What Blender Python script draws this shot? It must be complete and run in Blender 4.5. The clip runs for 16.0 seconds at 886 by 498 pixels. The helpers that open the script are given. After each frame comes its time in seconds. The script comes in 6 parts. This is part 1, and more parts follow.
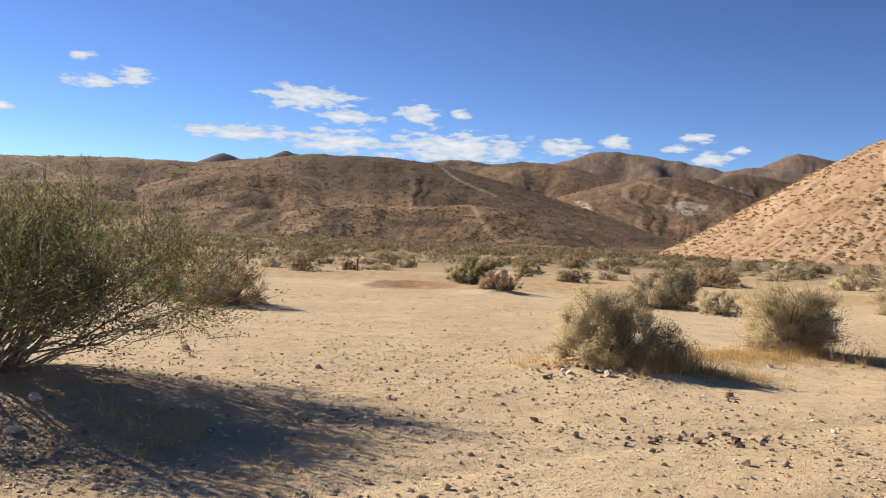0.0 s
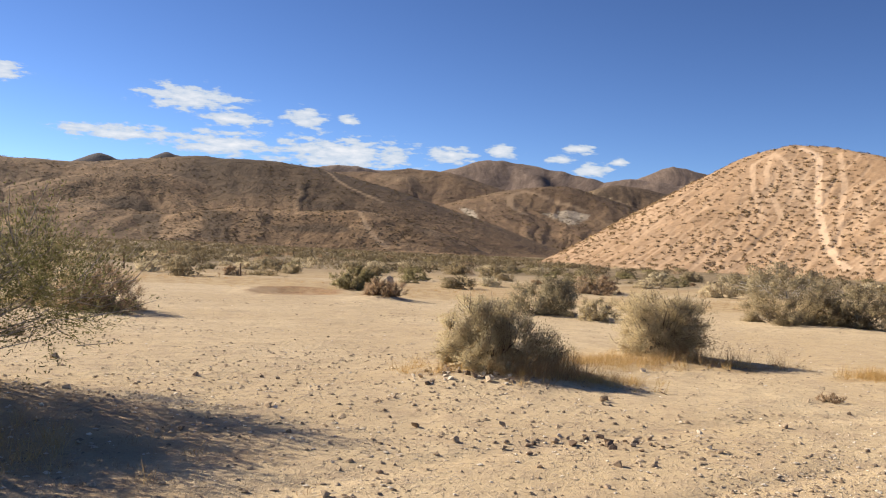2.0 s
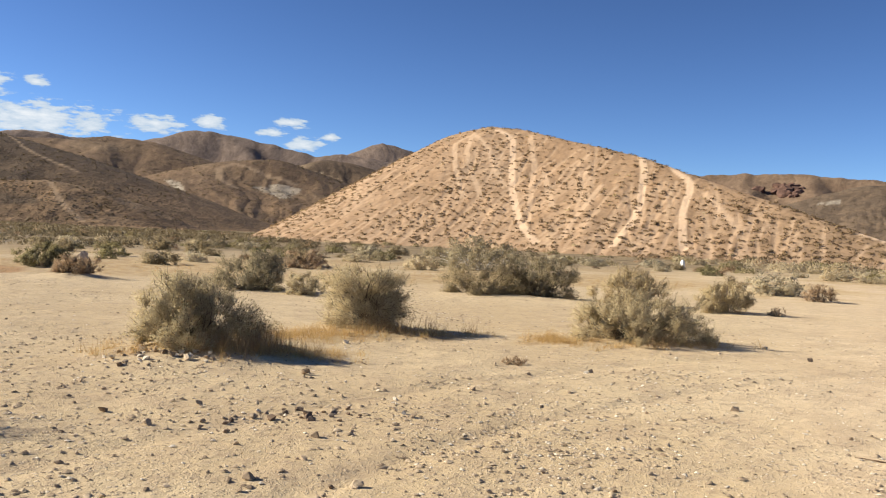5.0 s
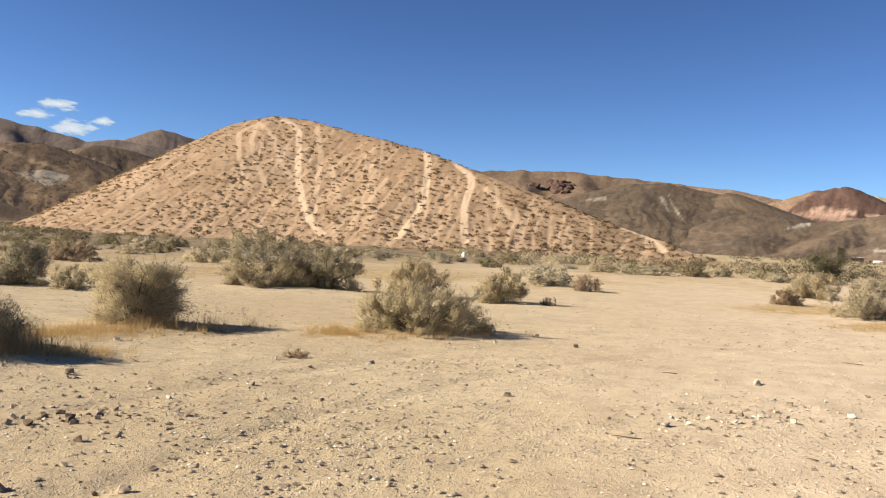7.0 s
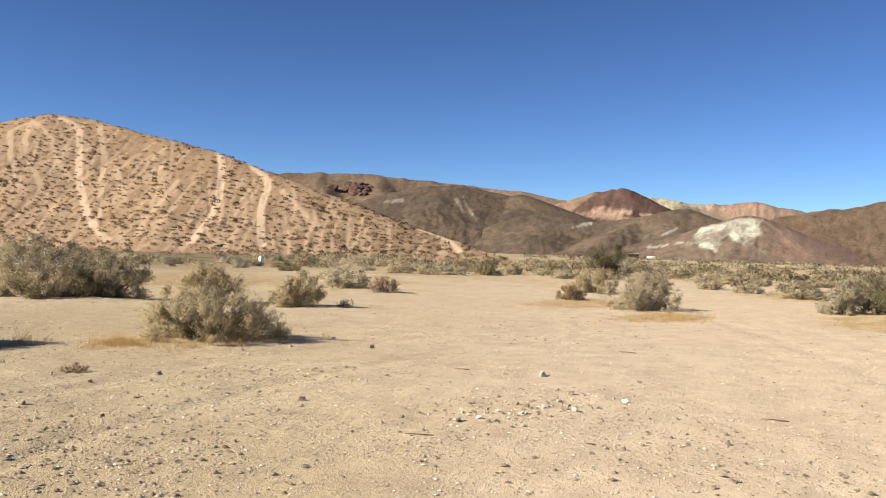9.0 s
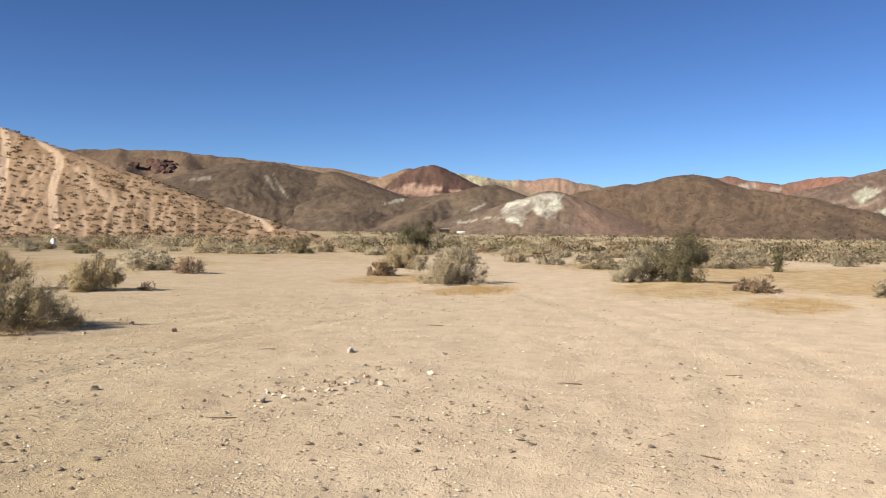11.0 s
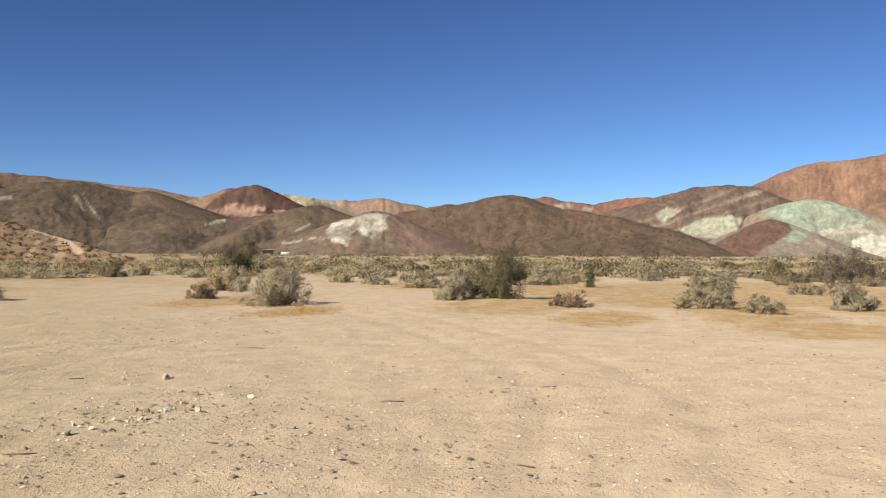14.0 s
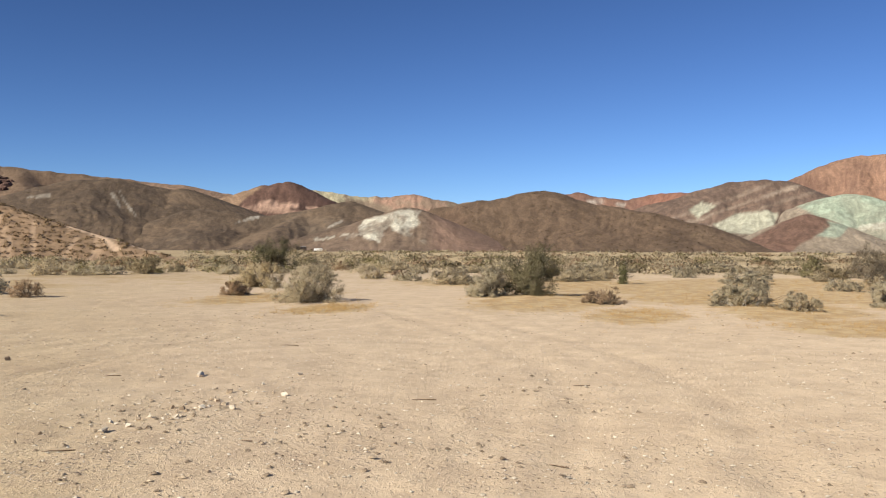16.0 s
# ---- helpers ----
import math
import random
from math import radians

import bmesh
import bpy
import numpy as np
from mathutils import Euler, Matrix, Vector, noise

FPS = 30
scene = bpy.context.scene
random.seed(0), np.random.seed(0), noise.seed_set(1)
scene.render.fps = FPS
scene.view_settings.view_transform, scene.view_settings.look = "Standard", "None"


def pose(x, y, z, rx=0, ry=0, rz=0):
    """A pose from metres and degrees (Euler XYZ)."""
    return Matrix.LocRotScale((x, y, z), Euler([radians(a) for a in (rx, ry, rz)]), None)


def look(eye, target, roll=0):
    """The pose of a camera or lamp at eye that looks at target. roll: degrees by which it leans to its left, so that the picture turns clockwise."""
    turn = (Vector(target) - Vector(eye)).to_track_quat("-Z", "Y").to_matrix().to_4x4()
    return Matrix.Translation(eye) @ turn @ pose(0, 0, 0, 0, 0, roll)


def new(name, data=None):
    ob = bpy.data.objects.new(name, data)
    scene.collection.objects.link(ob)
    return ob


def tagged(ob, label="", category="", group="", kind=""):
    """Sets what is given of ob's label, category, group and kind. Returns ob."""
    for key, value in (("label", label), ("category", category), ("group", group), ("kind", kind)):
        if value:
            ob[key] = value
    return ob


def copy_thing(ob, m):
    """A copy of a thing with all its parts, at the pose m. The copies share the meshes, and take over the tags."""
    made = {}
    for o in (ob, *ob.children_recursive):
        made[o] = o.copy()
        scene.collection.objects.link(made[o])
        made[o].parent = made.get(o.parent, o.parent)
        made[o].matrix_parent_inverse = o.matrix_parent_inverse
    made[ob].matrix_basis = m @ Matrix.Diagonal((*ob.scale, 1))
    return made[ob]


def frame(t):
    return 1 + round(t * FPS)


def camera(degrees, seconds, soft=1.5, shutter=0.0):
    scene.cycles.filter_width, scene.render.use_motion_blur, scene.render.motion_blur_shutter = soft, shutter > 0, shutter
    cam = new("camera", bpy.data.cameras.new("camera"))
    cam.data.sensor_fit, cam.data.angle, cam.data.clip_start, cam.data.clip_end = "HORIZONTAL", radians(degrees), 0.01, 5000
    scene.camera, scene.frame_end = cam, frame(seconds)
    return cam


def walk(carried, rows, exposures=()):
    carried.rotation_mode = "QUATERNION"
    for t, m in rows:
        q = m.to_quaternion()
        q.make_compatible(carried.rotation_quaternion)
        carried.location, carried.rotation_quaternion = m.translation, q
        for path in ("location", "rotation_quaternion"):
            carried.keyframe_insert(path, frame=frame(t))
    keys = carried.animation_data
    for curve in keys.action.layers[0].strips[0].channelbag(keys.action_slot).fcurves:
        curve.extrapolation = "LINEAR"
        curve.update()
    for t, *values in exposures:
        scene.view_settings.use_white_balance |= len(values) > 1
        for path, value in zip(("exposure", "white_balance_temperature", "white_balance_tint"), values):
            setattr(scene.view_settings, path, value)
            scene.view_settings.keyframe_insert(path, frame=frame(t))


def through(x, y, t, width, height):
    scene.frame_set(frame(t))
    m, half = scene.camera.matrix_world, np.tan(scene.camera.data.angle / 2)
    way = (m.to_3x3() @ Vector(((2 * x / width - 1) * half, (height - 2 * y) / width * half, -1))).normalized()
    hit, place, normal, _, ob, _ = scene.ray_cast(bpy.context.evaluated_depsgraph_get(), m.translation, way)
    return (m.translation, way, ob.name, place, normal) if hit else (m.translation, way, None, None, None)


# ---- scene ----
cam = camera(53.3, 16.0, soft=1.1)
PATH = [
    (0, (2.094, 0.044, 1.592), (2.067, 2.043, 1.57), 1.9),
    (0.5, (2.1, 0.035, 1.585), (2.087, 2.035, 1.591), 2.2),
    (1, (2.1, 0.029, 1.595), (2.112, 2.029, 1.612), 2.5),
    (1.5, (2.109, 0.034, 1.599), (2.206, 2.032, 1.606), 2.6),
    (2, (2.126, 0.021, 1.594), (2.354, 2.008, 1.596), 2.5),
    (2.5, (2.146, 0.017, 1.595), (2.506, 1.985, 1.594), 2.3),
    (3, (2.158, 0.019, 1.592), (2.632, 1.962, 1.588), 2.4),
    (3.5, (2.169, 0.002, 1.593), (2.743, 1.918, 1.587), 2.5),
    (5.8, (2.253, -0.002, 1.596), (3.26, 1.726, 1.567), 2.8),
    (6, (2.234, -0.014, 1.593), (3.284, 1.689, 1.567), 2.9),
    (6.5, (2.265, -0.007, 1.597), (3.428, 1.62, 1.577), 2.9),
    (7, (2.283, -0.018, 1.601), (3.54, 1.537, 1.578), 2.9),
    (7.5, (2.298, -0.022, 1.596), (3.628, 1.471, 1.571), 3.0),
    (8, (2.306, -0.041, 1.6), (3.687, 1.406, 1.59), 2.7),
    (8.5, (2.326, -0.047, 1.6), (3.793, 1.313, 1.611), 2.3),
    (9, (2.348, -0.057, 1.601), (3.922, 1.177, 1.602), 1.9),
    (9.5, (2.354, -0.091, 1.597), (4.008, 1.035, 1.578), 1.5),
    (9.7, (2.371, -0.095, 1.6), (4.051, 0.99, 1.57), 1.3),
    (11.8, (2.419, -0.136, 1.596), (4.268, 0.624, 1.563), 1.2),
    (12, (2.415, -0.136, 1.602), (4.277, 0.592, 1.568), 1.3),
    (12.5, (2.414, -0.148, 1.6), (4.304, 0.505, 1.574), 1.4),
    (13, (2.404, -0.161, 1.604), (4.313, 0.438, 1.594), 1.3),
    (13.5, (2.409, -0.169, 1.592), (4.332, 0.38, 1.589), 0.9),
    (14, (2.407, -0.18, 1.589), (4.341, 0.328, 1.598), 0.3),
    (14.5, (2.419, -0.198, 1.607), (4.367, 0.258, 1.609), -0.4),
    (15, (2.431, -0.19, 1.601), (4.375, 0.28, 1.583), -0.2),
    (15.5, (2.418, -0.182, 1.608), (4.348, 0.342, 1.597), -0.2),
    (16, (2.421, -0.175, 1.612), (4.336, 0.403, 1.612), 0.2),
]
walk(cam, [(t, look(eye, target, roll)) for t, eye, target, roll in PATH], [(0.0, 0.98, 6750, 12), (2.0, 1.0, 6700, 12), (3.5, 1.06, 6590, 9.5), (6.0, 0.95, 6540, 8), (7.5, 0.95, 6450, 8), (8.5, 0.84, 6360, 8), (9.0, 0.86, 6350, 8), (12.0, 0.65, 6180, 9), (13.0, 0.65, 6230, 9), (13.5, 0.69, 6380, 9), (14.0, 0.56, 6390, 9), (15.0, 0.57, 6230, 9), (16.0, 0.58, 6250, 9)])

# ---- light: afternoon sun low in the north-west, clear sky with a few fair-weather clouds ----
SUN_AZ, SUN_EL = 302.0, 28.5
sun = new("sun", bpy.data.lights.new("sun", "SUN"))
sun.data.energy, sun.data.angle, sun.data.color = 4.8, radians(0.55), (1.0, 0.90, 0.74)
sun.matrix_world = look((0, 0, 60), (-math.sin(radians(SUN_AZ)) * 60, -math.cos(radians(SUN_AZ)) * 60, 60 - 60 * math.tan(radians(SUN_EL))))


class Nodes:
    """Short hand for building a node tree."""

    def __init__(self, tree):
        self.tree = tree
        tree.nodes.clear()

    def add(self, kind, **values):
        node = self.tree.nodes.new(kind)
        for key, value in values.items():
            setattr(node, key, value)
        return node

    def link(self, a, b):
        self.tree.links.new(a, b)

    def put(self, socket, value):
        if isinstance(value, bpy.types.NodeSocket):
            self.link(value, socket)
        elif isinstance(value, tuple) and len(value) == 3 and socket.type == "RGBA":
            socket.default_value = (*value, 1)
        else:
            socket.default_value = value

    def math(self, op, a, b=0.0, clamp=False):
        node = self.add("ShaderNodeMath", operation=op, use_clamp=clamp)
        self.put(node.inputs[0], a)
        self.put(node.inputs[1], b)
        return node.outputs[0]

    def vec(self, op, a, b=(0, 0, 0)):
        node = self.add("ShaderNodeVectorMath", operation=op)
        self.put(node.inputs[0], a)
        self.put(node.inputs[1], b)
        return node.outputs["Value" if op == "LENGTH" else "Vector"]

    def mix(self, fac, a, b, blend="MIX"):
        node = self.add("ShaderNodeMix", data_type="RGBA", blend_type=blend)
        self.put(node.inputs[0], fac)
        self.put(node.inputs[6], a)
        self.put(node.inputs[7], b)
        return node.outputs[2]

    def step(self, value, low, high, to_low=0.0, to_high=1.0):
        node = self.add("ShaderNodeMapRange", interpolation_type="SMOOTHSTEP")
        for socket, v in zip(node.inputs, (value, low, high, to_low, to_high)):
            self.put(socket, v)
        return node.outputs[0]

    def noise(self, place, scale, detail=4.0, rough=0.55):
        node = self.add("ShaderNodeTexNoise")
        self.put(node.inputs["Vector"], place)
        node.inputs["Scale"].default_value, node.inputs["Detail"].default_value, node.inputs["Roughness"].default_value = scale, detail, rough
        return node.outputs[0]

    def voronoi(self, place, scale, out="Distance"):
        node = self.add("ShaderNodeTexVoronoi")
        self.put(node.inputs["Vector"], place)
        node.inputs["Scale"].default_value = scale
        return node.outputs[out]

    def attribute(self, name):
        return self.add("ShaderNodeAttribute", attribute_name=name).outputs["Fac"]


world = bpy.data.worlds.new("sky")
scene.world = world
world.use_nodes = True
n = Nodes(world.node_tree)
sky = n.add("ShaderNodeTexSky", sky_type="NISHITA", sun_disc=False, sun_elevation=radians(SUN_EL), sun_rotation=radians(SUN_AZ),
            altitude=3000.0, air_density=0.9, dust_density=0.08, ozone_density=3.6)
toward = n.add("ShaderNodeTexCoord").outputs["Generated"]
split = n.add("ShaderNodeSeparateXYZ")
n.link(toward, split.inputs[0])
azimuth = n.math("MULTIPLY", n.math("ARCTAN2", split.outputs[0], split.outputs[1]), 180 / math.pi)
height = n.math("MULTIPLY", n.math("ARCSINE", split.outputs[2]), 180 / math.pi)
flat = n.add("ShaderNodeCombineXYZ")
n.link(azimuth, flat.inputs[0])
n.link(height, flat.inputs[1])
# fair-weather clouds low in the north: azimuth, height, half width, half depth, all in degrees
CLOUDS = [(-23.3, 10.2, 0.8, 0.28), (-22.9, 8.75, 1.7, 0.42), (-20.3, 9.2, 1.3, 0.62), (-27.6, 6.9, 0.7, 0.3), (-9.8, 8.7, 3.3, 0.9),
          (-7.2, 7.6, 2.2, 0.55), (-14.0, 6.3, 3.9, 0.55), (-7.6, 6.05, 3.9, 0.85), (-0.2, 5.9, 5.6, 1.2), (-2.7, 8.0, 1.5, 0.75),
          (0.1, 8.0, 0.65, 0.4), (6.9, 6.2, 1.9, 0.62), (10.2, 6.5, 1.3, 0.48), (15.1, 6.8, 1.1, 0.36), (13.9, 6.1, 1.0, 0.3), (16.0, 5.5, 1.3, 0.5), (17.6, 6.0, 0.6, 0.3)]
streak = n.add("ShaderNodeMapping")
streak.inputs["Scale"].default_value = (0.5, 1.7, 1)
n.link(flat.outputs[0], streak.inputs[0])
puffs = n.noise(streak.outputs[0], 1.5, 8.0, 0.6)
nearest = 9.0
for a, e, wide, deep in CLOUDS:
    away = n.vec("LENGTH", n.vec("MULTIPLY", n.vec("SUBTRACT", flat.outputs[0], (a, e, 0)), (1 / wide, 1 / deep, 0)))
    nearest = n.math("MINIMUM", away, nearest)
body = n.math("ADD", n.math("SUBTRACT", 0.97, nearest), n.math("MULTIPLY", n.math("SUBTRACT", puffs, 0.5), 3.2))
cover = n.math("MULTIPLY", n.step(body, -0.05, 0.42), n.step(nearest, 1.5, 0.9))
CLOUD_WHITE = (0.47, 0.48, 0.49)
lit = n.mix(n.step(body, 0.0, 1.6), (0.28, 0.335, 0.40), CLOUD_WHITE)
deep = n.add("ShaderNodeGamma")
n.link(n.vec("MULTIPLY", sky.outputs[0], (0.1, 0.1, 0.1)), deep.inputs[0])
deep.inputs[1].default_value = 1.3
scaled = n.vec("MULTIPLY", deep.outputs[0], (0.76, 0.75, 0.79))
out = n.add("ShaderNodeOutputWorld")
glow = n.add("ShaderNodeBackground")
n.link(n.mix(n.math("MULTIPLY", cover, 0.93), scaled, lit), glow.inputs["Color"])
n.link(glow.outputs[0], out.inputs[0])


# ---- materials ----
def material(name, rough=0.9):
    m = bpy.data.materials.new(name)
    m.use_nodes = True
    t = Nodes(m.node_tree)
    out = t.add("ShaderNodeOutputMaterial")
    surface = t.add("ShaderNodeBsdfPrincipled")
    surface.inputs["Roughness"].default_value = rough
    surface.inputs["Specular IOR Level"].default_value = 0.2
    surface.inputs["Diffuse Roughness"].default_value = 0.22 if rough > 0.8 else 0.0
    t.link(surface.outputs[0], out.inputs[0])
    place = t.add("ShaderNodeNewGeometry").outputs["Position"]
    return m, t, surface, place


def bump(t, surface, value, strength, distance):
    node = t.add("ShaderNodeBump")
    node.inputs["Strength"].default_value, node.inputs["Distance"].default_value = strength, distance
    t.put(node.inputs["Height"], value)
    t.link(node.outputs[0], surface.inputs["Normal"])


def plain_material(name, low, high, scale, rough=0.85, grain=0.3):
    """Two tones of one stuff, mottled at two scales."""
    m, t, surface, place = material(name, rough)
    both = t.math("ADD", t.math("MULTIPLY", t.noise(place, scale), 0.6), t.math("MULTIPLY", t.noise(place, scale * 7), 0.4))
    t.link(t.mix(t.step(both, 0.35, 0.65), low, high), surface.inputs["Base Color"])
    bump(t, surface, both, grain, 0.1 / scale)
    return m


def leaf_material(name, low, high, through=0.25):
    """Small leaves: each of its own tone, letting a little light through."""
    m, t, surface, place = material(name, 0.75)
    island = t.add("ShaderNodeNewGeometry").outputs["Random Per Island"]
    each = t.add("ShaderNodeObjectInfo").outputs["Random"]
    tone = t.mix(island, low, high)
    tone = t.mix(t.math("MULTIPLY", each, 0.35), tone, (low[0] * 1.25, low[1] * 1.05, low[2] * 0.8))
    t.link(tone, surface.inputs["Base Color"])
    back = t.add("ShaderNodeBsdfTranslucent")
    t.link(tone, back.inputs["Color"])
    both = t.add("ShaderNodeMixShader")
    both.inputs[0].default_value = through
    t.link(surface.outputs[0], both.inputs[1])
    t.link(back.outputs[0], both.inputs[2])
    t.link(both.outputs[0], m.node_tree.nodes["Material Output"].inputs[0])
    return m


DULL = 0.8  # dust and weathering over all the rock


def hill_material(name, soil, dark, pale, other, shrub=(0.07, 0.06, 0.04), cover=0.5, cell=0.42, ledge=0.0, grain=0.65, relief=0.45):
    """Weathered desert slope: two soils, pale and coloured tones for outcrops, patches and painted sunlit spurs
    (attributes), and low scrub seen as dark dots.
    """
    m, t, surface, place = material(name, 0.95)
    soil, dark, pale, other = (tuple(c * DULL for c in tone) for tone in (soil, dark, pale, other))
    broad = t.noise(place, 0.018, 5.0, 0.6)
    mid = t.noise(place, 0.13, 5.0, 0.6)
    fine = t.noise(place, 0.9, 4.0, 0.65)
    tone = t.mix(t.step(t.math("ADD", t.math("MULTIPLY", broad, 0.6), t.math("MULTIPLY", mid, 0.4)), 0.4, 0.62), dark, soil)
    tone = t.mix(t.attribute("pale"), tone, t.mix(t.step(mid, 0.35, 0.65), pale, tuple(c * 0.72 for c in pale)))
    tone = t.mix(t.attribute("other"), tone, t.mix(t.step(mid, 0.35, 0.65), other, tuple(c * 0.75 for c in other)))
    rill_place = t.add("ShaderNodeCombineXYZ")
    t.link(t.math("ADD", t.attribute("cross"), t.math("MULTIPLY", mid, 9.0)), rill_place.inputs[0])
    t.link(t.math("MULTIPLY", t.attribute("fall"), 34.0), rill_place.inputs[1])
    rill = t.noise(rill_place.outputs[0], 0.2, 5.0, 0.68)
    tone = t.mix(grain, tone, t.mix(t.step(rill, 0.38, 0.62), (0.70, 0.69, 0.68), (1.2, 1.2, 1.18)), "MULTIPLY")
    tone = t.mix(grain, tone, t.mix(t.step(fine, 0.32, 0.68), (0.74, 0.74, 0.74), (1.17, 1.15, 1.12)), "MULTIPLY")
    if ledge:
        wave = t.add("ShaderNodeTexWave", wave_type="BANDS", bands_direction="Z")
        t.link(place, wave.inputs["Vector"])
        wave.inputs["Scale"].default_value, wave.inputs["Distortion"].default_value, wave.inputs["Detail"].default_value = 0.09, 9.0, 4.0
        tone = t.mix(t.math("MULTIPLY", t.step(wave.outputs[1], 0.55, 0.9), ledge), tone, dark)
    dots = t.voronoi(place, cell)
    here = t.step(t.noise(place, 0.05, 3.0), 0.62 - 0.3 * cover, 0.75 - 0.2 * cover)
    bare = t.math("SUBTRACT", 1.0, t.attribute("trail"))
    dots = t.math("MULTIPLY", t.step(dots, 0.42, 0.26), t.math("MULTIPLY", t.math("MULTIPLY", here, bare), cover))
    tone = t.mix(dots, tone, shrub)
    tone = t.mix(t.math("MULTIPLY", t.attribute("trail"), 0.9), tone, pale)
    t.link(tone, surface.inputs["Base Color"])
    bump(t, surface, t.math("ADD", t.math("ADD", mid, t.math("ADD", t.math("MULTIPLY", fine, 0.25), t.math("MULTIPLY", rill, 0.4 * grain))), t.math("MULTIPLY", dots, 0.3)), relief, 3.0)
    return m


def sand_material():
    m, t, surface, place = material("sand", 0.95)
    broad = t.noise(place, 0.22, 5.0, 0.6)
    mid = t.noise(place, 1.7, 6.0, 0.66)
    small = t.noise(place, 7.0, 5.0, 0.7)
    fine = t.noise(place, 32.0, 4.0, 0.7)
    grit = t.voronoi(place, 42.0)
    speck = t.voronoi(place, 42.0, "Color")
    pebble = t.voronoi(place, 13.0)
    shade = t.voronoi(place, 13.0, "Color")
    tone = t.mix(t.step(broad, 0.36, 0.62), (0.525, 0.40, 0.238), (0.595, 0.47, 0.293))
    tone = t.mix(t.math("MULTIPLY", t.step(mid, 0.44, 0.66), 0.55), tone, (0.42, 0.31, 0.20))
    tone = t.mix(t.math("MULTIPLY", t.step(small, 0.48, 0.66), 0.6), tone, (0.34, 0.25, 0.165))
    tone = t.mix(t.math("MULTIPLY", t.step(fine, 0.5, 0.72), 0.45), tone, (0.64, 0.53, 0.38))
    tone = t.mix(t.math("MULTIPLY", t.step(grit, 0.36, 0.16), 0.65), tone, t.mix(speck, (0.20, 0.145, 0.095), (0.70, 0.60, 0.46)))
    rocky = t.math("MULTIPLY", t.step(pebble, 0.28, 0.2), t.step(t.noise(place, 0.6, 4.0), 0.42, 0.6))
    tone = t.mix(t.math("MULTIPLY", rocky, 0.85), tone, t.mix(shade, (0.19, 0.14, 0.095), (0.62, 0.52, 0.40)))
    tone = t.mix(t.math("MULTIPLY", t.attribute("silt"), 0.6), tone, t.mix(t.step(mid, 0.35, 0.65), (0.655, 0.518, 0.38), (0.54, 0.416, 0.298)))
    straw = t.step(t.math("ADD", t.attribute("straw"), t.math("MULTIPLY", t.math("SUBTRACT", t.noise(place, 1.1, 6.0, 0.7), 0.5), 1.6)), 0.3, 0.75)
    tone = t.mix(straw, tone, t.mix(t.step(mid, 0.4, 0.6), (0.40, 0.28, 0.15), (0.51, 0.385, 0.22)))
    # dark: churned bank soil, plus the litter tone that browns the creosote's shadow
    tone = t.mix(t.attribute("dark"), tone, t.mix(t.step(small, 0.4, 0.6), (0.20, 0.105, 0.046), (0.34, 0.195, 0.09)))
    tone = t.mix(t.attribute("far"), tone, t.mix(t.attribute("silt"), t.mix(t.step(broad, 0.35, 0.6), (0.16, 0.12, 0.07), (0.28, 0.21, 0.122)), t.mix(t.step(broad, 0.35, 0.6), (0.36, 0.275, 0.155), (0.50, 0.39, 0.235))))
    t.link(tone, surface.inputs["Base Color"])
    relief = t.math("ADD", t.math("ADD", t.math("MULTIPLY", fine, 0.3), t.math("ADD", mid, t.math("MULTIPLY", small, 0.6))), t.math("ADD", t.math("MULTIPLY", t.step(grit, 0.35, 0.1), 0.2), t.math("MULTIPLY", rocky, 0.5)))
    bump(t, surface, relief, 0.9, 0.03)
    return m


def stone_material(name, low, high):
    m, t, surface, place = material(name, 0.85)
    each = t.add("ShaderNodeObjectInfo").outputs["Random"]
    island = t.add("ShaderNodeNewGeometry").outputs["Random Per Island"]
    pick = t.math("FRACT", t.math("ADD", each, island))
    vein = t.noise(place, 30.0, 4.0, 0.65)
    tone = t.mix(pick, low, high)
    tone = t.mix(t.math("MULTIPLY", t.step(vein, 0.45, 0.65), 0.45), tone, tuple(c * 0.6 for c in low))
    t.link(tone, surface.inputs["Base Color"])
    bump(t, surface, vein, 0.5, 0.02)
    return m


SAND = sand_material()
STONE = stone_material("desert stone", (0.20, 0.145, 0.095), (0.60, 0.475, 0.33))
PALE_STONE = stone_material("pale quartz stone", (0.55, 0.47, 0.36), (0.80, 0.71, 0.57))
SAGE = leaf_material("grey-green saltbush leaf", (0.43, 0.355, 0.215), (0.55, 0.465, 0.295), 0.38)
SCRUB = leaf_material("dusty olive scrub leaf", (0.285, 0.24, 0.15), (0.385, 0.325, 0.21), 0.38)
PALE_SAGE = leaf_material("pale grey scrub leaf", (0.48, 0.415, 0.29), (0.57, 0.50, 0.355), 0.5)
OLIVE = leaf_material("olive creosote leaf", (0.132, 0.13, 0.053), (0.262, 0.248, 0.112), 0.38)
GREEN = leaf_material("yellow-green scrub leaf", (0.19, 0.17, 0.085), (0.35, 0.31, 0.165), 0.3)
DEAD = leaf_material("dead brown twig leaf", (0.28, 0.20, 0.13), (0.44, 0.33, 0.22), 0.35)
HILL_SCRUB = leaf_material("dark brown hillside scrub", (0.09, 0.066, 0.035), (0.19, 0.145, 0.08), 0.2)
STEM = leaf_material("dry brown stem", (0.30, 0.20, 0.105), (0.54, 0.39, 0.21), 0.2)
STRAW = leaf_material("dry straw blade", (0.42, 0.27, 0.10), (0.62, 0.46, 0.22), 0.3)
BARK = plain_material("grey-brown shrub bark", (0.10, 0.075, 0.05), (0.24, 0.19, 0.14), 18.0)
BLEACHED = plain_material("bleached dead wood", (0.42, 0.37, 0.31), (0.62, 0.57, 0.49), 14.0)
